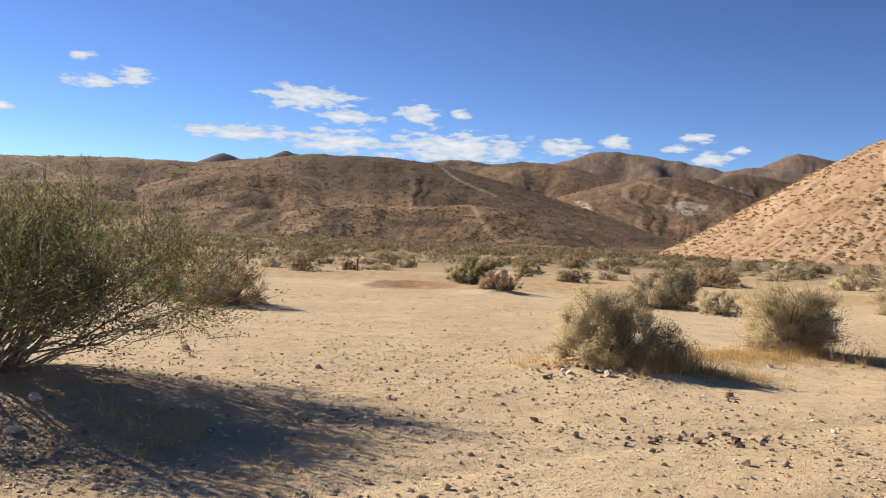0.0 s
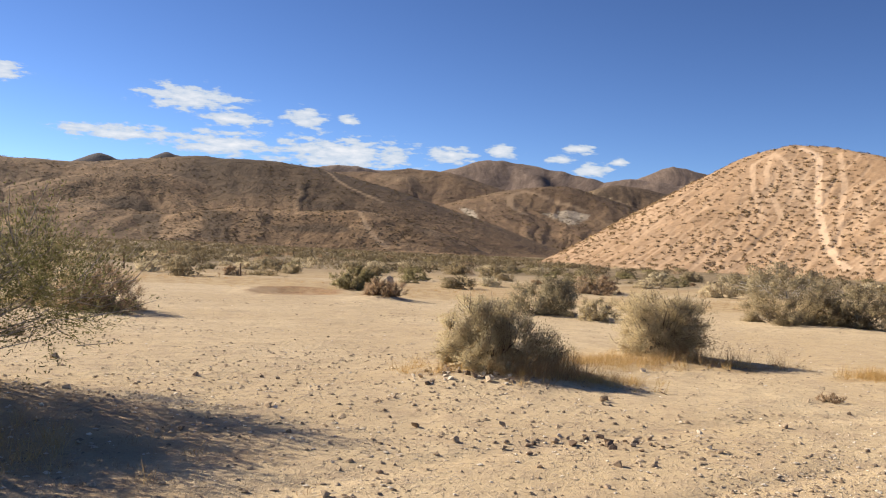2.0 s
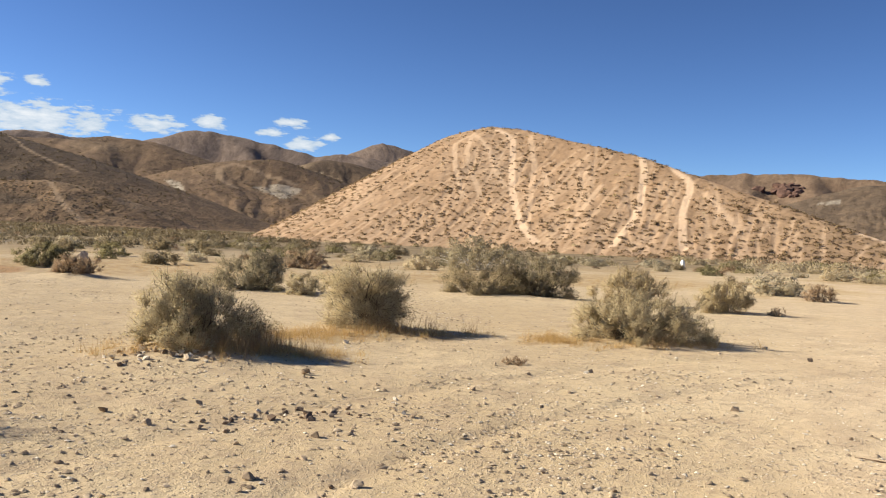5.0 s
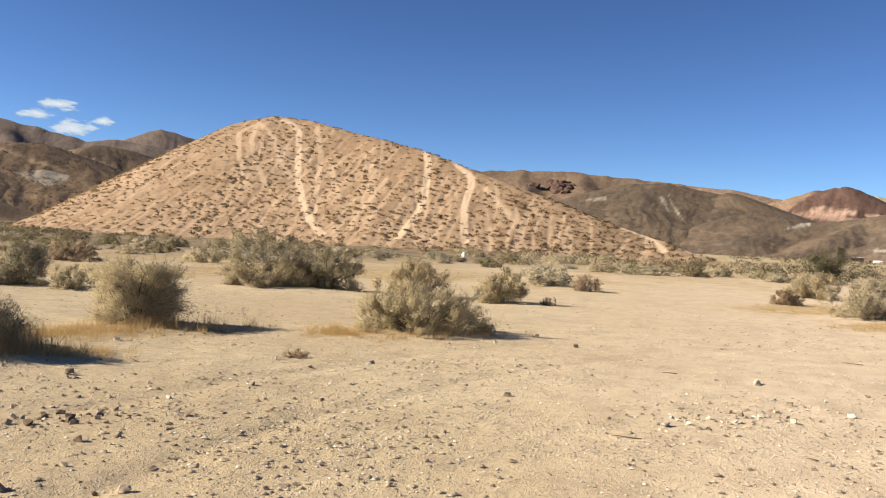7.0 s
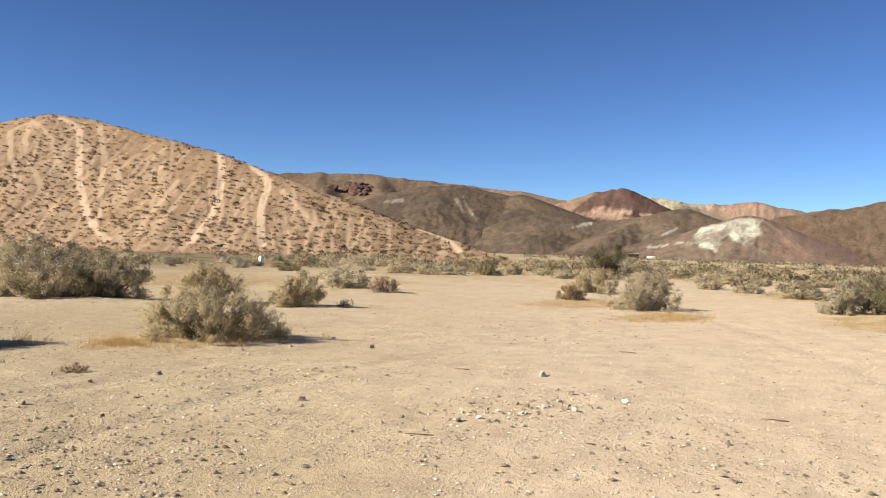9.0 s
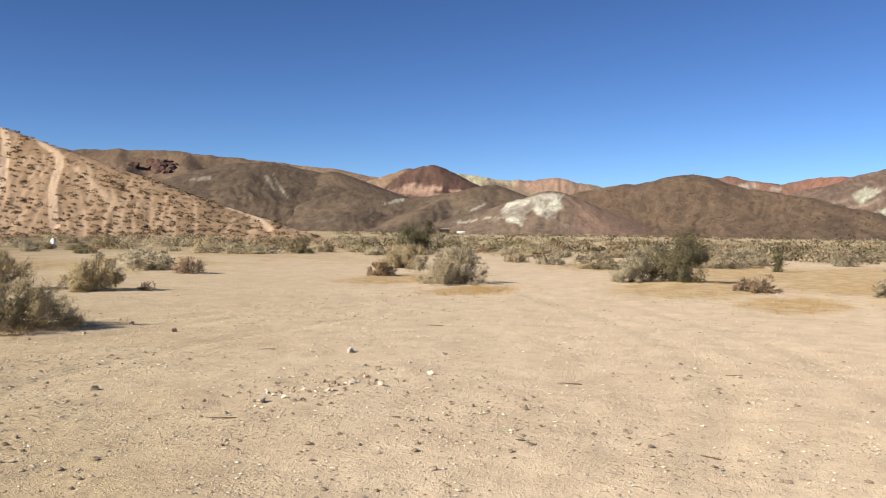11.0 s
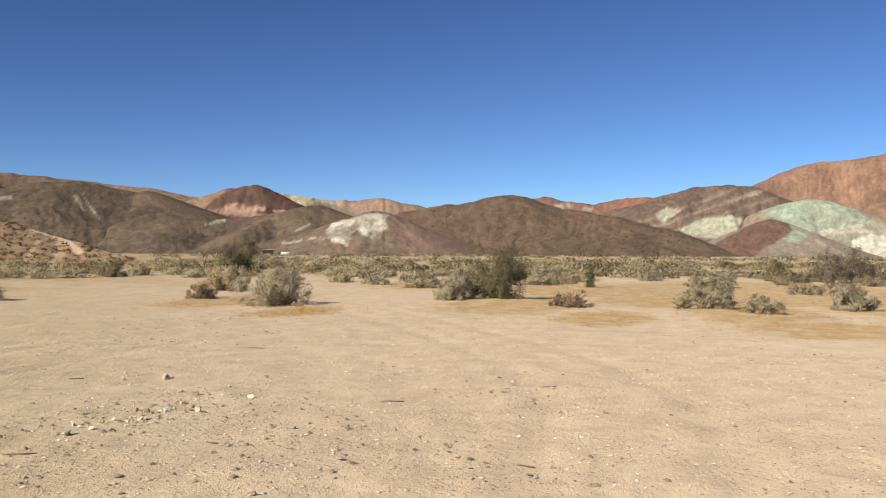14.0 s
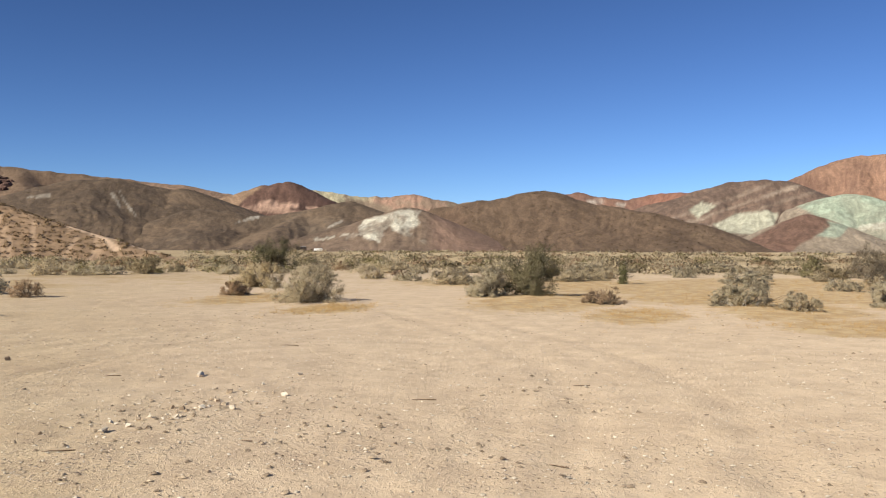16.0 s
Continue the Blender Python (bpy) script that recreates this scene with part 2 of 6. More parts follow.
STAKE = plain_material("weathered stake wood", (0.12, 0.08, 0.05), (0.25, 0.18, 0.12), 12.0)
WHITE_PAINT = plain_material("white paint", (0.72, 0.71, 0.68), (0.82, 0.81, 0.78), 3.0, 0.5, 0.05)
DARK_PANEL = plain_material("dark brown panel", (0.05, 0.035, 0.03), (0.10, 0.07, 0.05), 2.0, 0.6, 0.05)
GLASS = plain_material("dark window glass", (0.02, 0.025, 0.03), (0.04, 0.045, 0.05), 2.0, 0.1, 0.0)
RUBBER = plain_material("tyre rubber", (0.02, 0.02, 0.02), (0.04, 0.04, 0.04), 9.0, 0.9)


# ---- mesh helpers ----
def mesh_of(name, verts, faces, mats, smooth=False, normals=None, **attributes):
    """A mesh from arrays: verts (n, 3) and faces (m, 3 or 4)."""
    verts, faces = np.asarray(verts, np.float32), np.asarray(faces, np.int32)
    me = bpy.data.meshes.new(name)
    me.vertices.add(len(verts))
    me.vertices.foreach_set("co", verts.ravel())
    k = faces.shape[1]
    me.loops.add(faces.size)
    me.loops.foreach_set("vertex_index", faces.ravel())
    me.polygons.add(len(faces))
    me.polygons.foreach_set("loop_start", np.arange(0, faces.size, k, dtype=np.int32))
    me.update(calc_edges=True)
    me.validate()
    if smooth or normals is not None:
        me.shade_smooth()
    if normals is not None:
        me.normals_split_custom_set_from_vertices(normals.tolist())
    for key, value in attributes.items():
        me.attributes.new(key, "FLOAT", "POINT").data.foreach_set("value", np.asarray(value, np.float32).ravel())
    me.materials.append(mats)
    return me


def part(name, me, parent, label=""):
    ob = new(name, me)
    ob.parent = parent
    return tagged(ob, label)


def box_bm(bm, cx, cy, cz, sx, sy, sz, bevel=0.0):
    made = bmesh.ops.create_cube(bm, size=1.0, matrix=Matrix.Translation((cx, cy, cz)) @ Matrix.Diagonal((sx, sy, sz, 1)))
    if bevel:
        edges = {e for v in made["verts"] for e in v.link_edges}
        bmesh.ops.bevel(bm, geom=list(edges), offset=bevel, segments=2, affect="EDGES", profile=0.6)


def bm_part(name, bm, mat, parent, label=""):
    me = bpy.data.meshes.new(name)
    bm.to_mesh(me)
    bm.free()
    me.materials.append(mat)
    return part(name, me, parent, label)


TABLE = np.random.default_rng(5).random((256, 256))


def value_noise(x, y, seed=0):
    x, y = x + seed * 17.31, y + seed * 9.73
    i, j = np.floor(x).astype(int), np.floor(y).astype(int)
    u, v = x - i, y - j
    u, v = u * u * (3 - 2 * u), v * v * (3 - 2 * v)
    a, b, c, d = TABLE[i % 256, j % 256], TABLE[(i + 1) % 256, j % 256], TABLE[i % 256, (j + 1) % 256], TABLE[(i + 1) % 256, (j + 1) % 256]
    return (a * (1 - u) + b * u) * (1 - v) + (c * (1 - u) + d * u) * v


def crease(x, y, seed=0):
    """Noise with straight flanks: sharp spurs and sharp gullies, 0 to 1."""
    x, y = x + seed * 17.31, y + seed * 9.73
    i, j = np.floor(x).astype(int), np.floor(y).astype(int)
    u, v = x - i, y - j
    v = v * v * (3 - 2 * v)
    a, b, c, d = TABLE[i % 256, j % 256], TABLE[(i + 1) % 256, j % 256], TABLE[i % 256, (j + 1) % 256], TABLE[(i + 1) % 256, (j + 1) % 256]
    return (a * (1 - u) + b * u) * (1 - v) + (c * (1 - u) + d * u) * v


def fbm(x, y, octaves=5, seed=0, gain=0.5):
    total, size, most = 0.0, 1.0, 0.0
    for k in range(octaves):
        total = total + size * value_noise(x * 2.03 ** k, y * 2.03 ** k, seed + k)
        most += size
        size *= gain
    return total / most - 0.5


def smooth(value, low, high):
    s = np.clip((value - low) / (high - low), 0, 1)
    return s * s * (3 - 2 * s)


CAMP = np.array([2.25, 0.0])


def at_bearing(az, r):
    az = np.radians(az)
    return CAMP[0] + r * np.sin(az), CAMP[1] + r * np.cos(az)


def grid_faces(rows, cols):
    i = np.arange(rows - 1)[:, None] * cols + np.arange(cols - 1)[None, :]
    return np.stack([i, i + 1, i + cols + 1, i + cols], -1).reshape(-1, 4)


def near_line(x, y, line):
    """The distance of each (x, y) from a line of points."""
    best = np.full(np.shape(x), 1e9)
    for (ax, ay), (bx, by) in zip(line[:-1], line[1:]):
        dx, dy = bx - ax, by - ay
        s = np.clip(((x - ax) * dx + (y - ay) * dy) / (dx * dx + dy * dy + 1e-9), 0, 1)
        best = np.minimum(best, np.hypot(x - ax - s * dx, y - ay - s * dy))
    return best


# ---- the ground: one sheet of sand to the horizon ----
WALLOW = (0.7, 29.8)  # a dark churned bank of soil
MOUNDS = [(4.25, 11.15, 1.1, 0.16), (7.3, 13.6, 1.0, 0.10), (11.2, 11.6, 1.2, 0.08), (-2.0, 8.3, 1.5, 0.24), (-0.6, 7.8, 1.1, 0.12), (13.8, 20.8, 2.0, 0.12), (3.4, 26.8, 0.9, 0.16), (30.6, 5.6, 2.2, 0.10), (27.0, -1.4, 1.6, 0.08)]


WHEEL_TRACKS = [[(26.0, 7.6), (23.0, 5.5), (18.1, 2.2), (15.2, 0.6), (11.7, -0.5), (8.5, -0.7), (4.0, -1.6), (-3.0, -5.0)], [(25.2, 9.0), (22.3, 6.8), (17.6, 3.7), (14.8, 2.1), (11.4, 1.0), (8.3, 0.8)]]


def ground_z(x, y):
    x, y = np.asarray(x, float), np.asarray(y, float)
    r = np.hypot(x - CAMP[0], y - CAMP[1])
    z = 0.10 * fbm(x * 0.12, y * 0.12, 3, 3) * smooth(r, 2, 14) + 0.05 * fbm(x * 0.9, y * 0.9, 3, 8) + (0.018 + 0.02 * smooth(fbm(x * 0.2, y * 0.2, 3, 15), -0.1, 0.15)) * fbm(x * 4.2, y * 4.2, 3, 12)
    z = z + 1.2 * fbm(x * 0.012, y * 0.012, 3, 21) * smooth(r, 45, 260)
    for mx, my, wide, high in MOUNDS:
        z = z + high * np.exp(-((x - mx) ** 2 + (y - my) ** 2) / (wide * wide))
    for line in WHEEL_TRACKS:
        d = near_line(x, y, line)
        z = z - 0.017 * np.exp(-(d / 0.19) ** 2) + 0.006 * np.exp(-((d - 0.4) / 0.16) ** 2)
    # shallow wheel ruts curving over the flat
    for wide in (17.2, 18.9):
        z = z - 0.022 * np.exp(-((np.hypot(x - 13.5, y + 9.0) - wide) / 0.16) ** 2) * smooth(r, 3, 5)
    ring = np.hypot((x - WALLOW[0]) / 1.25, (y - WALLOW[1]) / 2.2)
    z = z + 0.05 * np.exp(-((ring - 1.35) / 0.25) ** 2) + 0.10 * np.exp(-((ring - 1.0) / 0.3) ** 2) * smooth(y - WALLOW[1], -0.4, 1.2) - 0.10 * np.exp(-(ring / 0.9) ** 2) + 0.03 * np.sin(ring * 26) * np.exp(-((ring - 0.75) / 0.4) ** 2)
    return z


STRAW_FLATS = [(5.9, 12.9, 1.3, 0.9), (10.0, 11.9, 1.0, 0.5), (29.5, 4.6, 5.0, 2.2), (27.3, -2.2, 4.0, 2.0), (31.5, -6.5, 5.0, 2.2), (24.3, 9.6, 1.8, 1.0), (33.0, 0.0, 4.0, 2.5),
               (29.0, 14.0, 4.0, 1.6), (5.5, 34.0, 5.0, 4.0), (-5.0, 37.0, 5.0, 3.0), (17.0, 30.0, 7.0, 3.0), (23.0, 31.0, 5.0, 4.0), (22.5, -3.5, 2.2, 2.0), (24.5, 1.5, 2.5, 1.2), (7.6, 13.0, 1.2, 0.7), (4.8, 11.0, 1.2, 0.6),
               (36.0, -3.0, 5.0, 4.5), (41.0, 4.0, 6.0, 4.0), (38.0, -10.0, 6.0, 4.5), (46.0, 9.0, 6.0, 4.0), (48.0, -4.0, 6.0, 5.0)]


def straw_at(x, y):
    total = np.zeros(np.shape(x))
    for sx, sy, wx, wy in STRAW_FLATS:
        total = np.maximum(total, np.exp(-(((x - sx) / wx) ** 2 + ((y - sy) / wy) ** 2)))
    return total


def build_ground():
    az = np.concatenate([np.arange(-40, 116, 0.42), np.arange(116, 320.1, 4.0)])
    radii = np.concatenate([np.geomspace(1.2, 62, 210), np.geomspace(66, 3600, 60)])
    r, a = np.meshgrid(radii, az, indexing="ij")
    x, y = at_bearing(a, r)
    z = ground_z(x, y)
    far = smooth(r + 14 * fbm(x * 0.05, y * 0.05, 3, 31) + 13 * smooth(a, 45, 30), 44, 92)
    ring = np.hypot((x - WALLOW[0]) / 1.25, (y - WALLOW[1]) / 2.2)
    dark = smooth(ring + 0.5 * fbm(x * 0.8, y * 0.8, 3, 5), 1.4, 1.1) * (0.5 + 0.4 * np.sin(ring * 17) ** 2)
    # Brown litter laid where the creosote's shadow falls, painting that shade darker and browner
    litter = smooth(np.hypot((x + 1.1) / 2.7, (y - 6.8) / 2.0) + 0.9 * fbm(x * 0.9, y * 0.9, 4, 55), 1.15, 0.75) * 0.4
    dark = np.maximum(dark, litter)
    straw = np.clip(straw_at(x, y) * 1.35 + (0.1 * smooth(r, 13, 20) + 0.4 * smooth(r, 22, 40)) * smooth(fbm(x * 0.22, y * 0.22, 4, 40), -0.12, 0.1) * smooth(a, 75, 40) + 0.3 * smooth(r, 24, 42) * (1 - far), 0, 0.9)
    verts = np.stack([x, y, z], -1).reshape(-1, 3)
    faces = grid_faces(len(radii), len(az))
    # close the middle with a cap
    middle = len(verts)
    verts = np.vstack([verts, [[CAMP[0], CAMP[1], float(ground_z(*CAMP))]]])
    cols = len(az)
    cap = np.array([[i, (i + 1) % cols, middle] for i in range(cols)])
    faces = np.vstack([np.column_stack([faces[:, 0], faces[:, 1], faces[:, 2]]), np.column_stack([faces[:, 0], faces[:, 2], faces[:, 3]]), cap[:, ::-1]])[:, ::-1]
    pad = lambda v: np.append(v.ravel(), 0.0)
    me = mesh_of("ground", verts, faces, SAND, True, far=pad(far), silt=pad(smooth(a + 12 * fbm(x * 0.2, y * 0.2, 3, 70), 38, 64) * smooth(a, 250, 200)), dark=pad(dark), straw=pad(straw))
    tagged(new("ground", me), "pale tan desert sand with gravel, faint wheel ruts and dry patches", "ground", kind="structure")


build_ground()


# ---- hills and mountains: crests given as (bearing, distance, angle above the eye) ----
EYE_Z = 1.6


def crest_points(crest, ragged):
    az, r, el = (np.array(c, float) for c in zip(*crest))
    s = np.linspace(0, len(az) - 1, 16 * (len(az) - 1) + 1)
    k = np.arange(len(az))
    az, r, el = np.interp(s, k, az), np.interp(s, k, r), np.interp(s, k, el)
    soft = np.array([1, 2, 3, 4, 3, 2, 1]) / 16
    el = np.convolve(np.pad(el, 3, mode="edge"), soft, mode="valid")
    el = el + ragged * (2.4 * fbm(az * 1.3, r * 0, 3, 5) + 1.2 * fbm(az * 5.1, r * 0, 3, 6))
    x, y = at_bearing(az, r)
    return x, y, EYE_Z + r * np.tan(np.radians(el))


def blob(az, up, a, u, wide, high):
    return np.exp(-(((az - a) / wide) ** 2 + ((up - u) / high) ** 2))


def crags(x, y, octaves, seed):
    """Sharp-edged relief: folded noise, about -0.5 to 0.5."""
    total, size, most = 0.0, 1.0, 0.0
    for k in range(octaves):
        total = total + size * (1 - np.abs(2 * value_noise(x * 2.1 ** k + 3.7 * k, y * 2.1 ** k, seed + k) - 1)) ** 1.4
        most += size
        size *= 0.5
    return total / most - 0.5


class Range:
    """A ridge of weathered slopes below its crest, cut by gullies."""

    def __init__(self, crest, az, r, slope, gully=0.22, spacing=60.0, rough=0.05, seed=0, steps=(0.12, 150), spurs=True, steep=1.6, soft=0.1, across=1.0, wild=0.2, spines=()):
        cx, cy, ch = crest_points(crest, 0.12 if spurs else 0.03)
        self.az = np.arange(az[0], az[1] + 1e-6, steps[0])
        self.r = np.linspace(r[0], r[1], steps[1])
        rr, aa = np.meshgrid(self.r, self.az, indexing="ij")
        x, y = at_bearing(aa, rr)
        along = np.concatenate([[0], np.cumsum(np.hypot(np.diff(cx), np.diff(cy)))])
        rng = np.random.default_rng(seed + 500)
        points = [(px, py, h, slope * steep if spurs else slope) for px, py, h in zip(cx, cy, ch)]
        for spine in spines:
            sa, sr, se = (np.interp(np.linspace(0, len(spine) - 1, 14 * (len(spine) - 1) + 1), np.arange(len(spine)), c) for c in zip(*spine))
            sx, sy = at_bearing(sa, sr)
            points += [(px, py, h, slope * steep) for px, py, h in zip(sx, sy, EYE_Z + sr * np.tan(np.radians(se)))]
        if spurs:
            # side ridges run down from the crest, mostly towards the camp, and fork once
            place = rng.uniform(0, spacing)
            while place < along[-1]:
                px, py, h = (np.interp(place, along, v) for v in (cx, cy, ch))
                away = math.atan2(CAMP[0] - px, CAMP[1] - py) + rng.normal(0, 0.45) + (math.pi if rng.random() < 0.25 else 0)
                long = h / slope * rng.uniform(0.75, 1.1)
                bend = rng.normal(0, 0.5)
                for fork in (0.0, rng.choice([-1, 1]) * rng.uniform(0.4, 0.8)):
                    sx, sy = px, py
                    for k in range(1, 19):
                        t = k / 18
                        turn = away + bend * t + (fork if t > 0.35 else 0)
                        sx, sy = sx + math.sin(turn) * long / 18, sy + math.cos(turn) * long / 18
                        points.append((sx, sy, h * (1 - t) ** 1.12 * (0.97 if fork else 1.0), slope * steep * 1.12))
                place += spacing * rng.uniform(0.7, 1.4)
        warp_x, warp_y = fbm(x / spacing * 0.9, y / spacing * 0.9, 4, seed + 3), fbm(x / spacing * 0.9, y / spacing * 0.9, 4, seed + 7)
        bent = 0.18 if spurs else 0.12
        wx, wy = x + warp_x * spacing * bent, y + warp_y * spacing * bent
        best = np.full(x.shape, -1e9)
        round_off = soft * spacing
        for px, py, h, k in points:
            if h > 0.3:
                best = np.maximum(best, h - k * (np.sqrt((wx - px) ** 2 + (wy - py) ** 2 + (across ** 2 - 1) * ((wx - px) * py - (wy - py) * px) ** 2 / (px * px + py * py) + round_off ** 2) - round_off))
        crest_az = np.degrees(np.arctan2(cx - CAMP[0], cy - CAMP[1]))
        order = np.argsort(crest_az)
        local = np.maximum(np.interp(aa, crest_az[order], ch[order]), 0.15 * ch.max())
        share = np.clip(1 - best / local, 0, 1.2)
        # small gullies run down the slopes; the foot fans out into the plain
        u = np.radians(aa) * np.mean(np.hypot(cx - CAMP[0], cy - CAMP[1])) + spacing * 0.8 * warp_x
        ridge = lambda v, k: np.abs(2 * crease(v, share * 1.5 + seed + k, seed) - 1)
        cut = 1 - (0.46 * ridge(u / spacing * 2.2, 0) + 0.27 * ridge(u / spacing * 5.3 + 5, 3) + 0.17 * ridge(u / spacing * 11 + 9, 6) + 0.10 * ridge(u / spacing * 23 + 2, 8))
        depth = smooth(share, 0.0, 0.3) * smooth(share, 1.0, 0.8)
        z = best - local * depth * gully * 0.32 * cut
        apron = 0.05 * ch.max()
        z = (0.5 * (z + np.sqrt(z * z + apron * apron)) - 0.62 * apron) * 1.033
        fine = wild * crags(x / spacing * 2.2, y / spacing * 2.2, 5, seed + 11) + 0.35 * (1 - wild) * fbm(x / spacing * 2.2, y / spacing * 2.2, 5, seed + 12) if spurs else fbm(x / spacing * 3.2, y / spacing * 3.2, 5, seed + 11, 0.6)
        z = z + rough * local * fine * smooth(share, 0.0, 0.2) * smooth(share, 1.05, 0.75) + 0.012 * ch.max() * fine * smooth(share, 0.0, 0.1) * smooth(share, 1.05, 0.75)
        z = z + (0.035 * wild if spurs else 0.0) * ch.max() * crags(x / spacing * 4, y / spacing * 4, 4, seed + 17) * smooth(share, 0.9, 0.6)
        z = z - 3.0 * smooth(best, -0.1 * ch.max(), -0.5 * ch.max())
        self.x, self.y, self.z, self.aa, self.rr, self.share, self.cut = x, y, z, aa, rr, share, cut
        self.up = z / np.maximum(ch.max(), 1)
        self.cross, self.fall = u, share
        self.trail, self.pale, self.other = np.zeros(x.shape), np.zeros(x.shape), np.zeros(x.shape)

    def spot(self, az, el):
        """The first place on the slope seen at that bearing and angle from the camp."""
        c = int(np.clip(np.searchsorted(self.az, az), 0, len(self.az) - 1))
        seen = (self.z[:, c] - EYE_Z) / self.r
        hit = np.nonzero(seen >= math.tan(radians(el)))[0]
        k = hit[0] if len(hit) else int(np.argmax(seen))
        return self.x[k, c], self.y[k, c]

    def add_trail(self, wide, *stops, worn=1.0):
        line = [self.spot(a, e) for a, e in stops]
        d = near_line(self.x + 0.7 * fbm(self.x * 0.15, self.y * 0.15, 2, 4), self.y, line)
        self.trail = np.maximum(self.trail, worn * smooth(d, wide, wide * 0.6))

    def seen(self):
        return np.degrees(np.arctan2(self.z - EYE_Z, self.rr))

    def height(self, az, r):
        fi = np.clip((az - self.az[0]) / (self.az[1] - self.az[0]), 0, len(self.az) - 1.001)
        fj = np.clip((r - self.r[0]) / (self.r[1] - self.r[0]), 0, len(self.r) - 1.001)
        i, j = fi.astype(int), fj.astype(int)
        u, v = fi - i, fj - j
        z = self.z
        return (z[j, i] * (1 - u) + z[j, i + 1] * u) * (1 - v) + (z[j + 1, i] * (1 - u) + z[j + 1, i + 1] * u) * v

    def build(self, name, mat, label, category):
        z = self.z
        rows, cols = z.shape
        faces = grid_faces(rows, cols)
        high = z.ravel() > -2.5
        faces = faces[high[faces].any(1)]
        verts = np.stack([self.x, self.y, np.maximum(z, -3)], -1).reshape(-1, 3)
        used, back = np.unique(faces, return_inverse=True)
        me = mesh_of(name, verts[used], back.reshape(-1, 4), mat, True, trail=self.trail.ravel()[used], cross=self.cross.ravel()[used], fall=self.fall.ravel()[used], pale=np.clip(self.pale, 0, 1).ravel()[used], other=np.clip(self.other, 0, 1).ravel()[used])
        return tagged(new(name, me), label, category, kind="structure")


def stain(hill, stops, wide, seed, ragged=0.5, scale=25.0):
    """A ragged patch of another soil along a line on the slope."""
    d = near_line(hill.aa, hill.seen(), stops) + ragged * wide * mottled(hill.x, hill.y, scale, seed)
    return smooth(d, wide, wide * 0.65)


def patch(hill, corners, seed, ragged=0.12, edge=0.07, scale=22.0):
    """A patch of another soil inside corners given as (bearing, angle above the eye), with a ragged edge."""
    a = hill.aa + ragged * 2 * mottled(hill.x, hill.y, scale, seed)
    e = hill.seen() + ragged * mottled(hill.x, hill.y, scale, seed + 40)
    inside = np.zeros(a.shape, bool)
    for (ax, ay), (bx, by) in zip(corners, corners[1:] + corners[:1]):
        inside ^= ((ay > e) != (by > e)) & (a < (bx - ax) * (e - ay) / (by - ay + 1e-9) + ax)
    d = near_line(a, e, corners + corners[:1])
    return smooth(np.where(inside, d, -d), -edge, edge)


def mottled(x, y, scale, seed):
    return 2.2 * fbm(x / scale, y / scale, 5, seed, 0.6)


# the sandy hill with worn tracks
TAN = hill_material("pale pink-tan hill sand", (0.475, 0.315, 0.19), (0.395, 0.258, 0.152), (0.80, 0.58, 0.39), (0.40, 0.275, 0.172), (0.14, 0.10, 0.055), 0.1, 0.9, 0.0, 0.45, 0.22)
sandhill = Range([(14.0, 200, -0.3), (15.2, 198, -0.1), (18.3, 195, 2.2), (21.5, 192, 4.3), (23.1, 190, 5.35), (25.5, 187, 6.6), (27.9, 185, 7.2), (29.7, 181, 7.12), (31.9, 174, 6.72),
                  (35.5, 162, 6.05), (37.6, 155, 5.65), (41.1, 145, 4.5), (44.8, 137, 3.35), (48.5, 130, 2.1), (52.1, 124, 1.0), (55.6, 118, -0.1), (57, 116, -0.5)],
                 (12.5, 59.5), (88, 218), 0.5, gully=0.05, across=1.15, spacing=9, rough=0.003, spurs=False, seed=2, steps=(0.075, 190),
                 spines=[[(27.6, 185, 7.1), (26.6, 172, 5.6), (25.6, 158, 3.3), (24.8, 146, 1.2)]])
for stops in [((28.36, 7.0), (29.0, 6.6), (29.36, 6.2), (29.32, 5.1), (29.46, 3.2), (29.79, 1.5), (30.3, 0.65), (31.1, -0.17)), ((37.5, 5.6), (37.75, 4.7), (37.48, 2.6), (36.8, 1.07), (35.9, -0.22)), ((39.3, 5.0), (40.2, 4.3), (40.52, 3.9), (40.47, 3.1), (40.15, 2.0), (40.27, -0.18))]:
    sandhill.add_trail(0.75, *stops)
for stops in [((50.4, 1.25), (51.08, 1.13), (52.0, 0.74), (52.5, 0.3), (52.93, -0.2)), ((52.7, 0.85), (53.4, 0.74), (55.31, -0.23))]:
    sandhill.add_trail(0.65, *stops)
for stops in [((26.6, 6.6), (25.66, 6.0), (25.62, 4.87), (25.85, 3.9), (26.3, 2.6)), ((26.7, 6.6), (26.3, 5.5), (26.7, 4.2), (27.5, 2.6)), ((26.8, 6.7), (27.76, 5.76), (28.2, 4.64), (29.03, 3.36)), ((30.4, 6.6), (30.77, 4.8), (30.59, 2.7), (30.48, 1.14)),
              ((31.46, 4.44), (31.72, 3.1), (31.96, 2.2)), ((41.4, 3.37), (42.97, 1.74), (43.8, 0.4)), ((35.0, 3.6), (33.6, 1.6), (32.6, 0.3))]:
    sandhill.add_trail(0.6, *stops, worn=0.55)


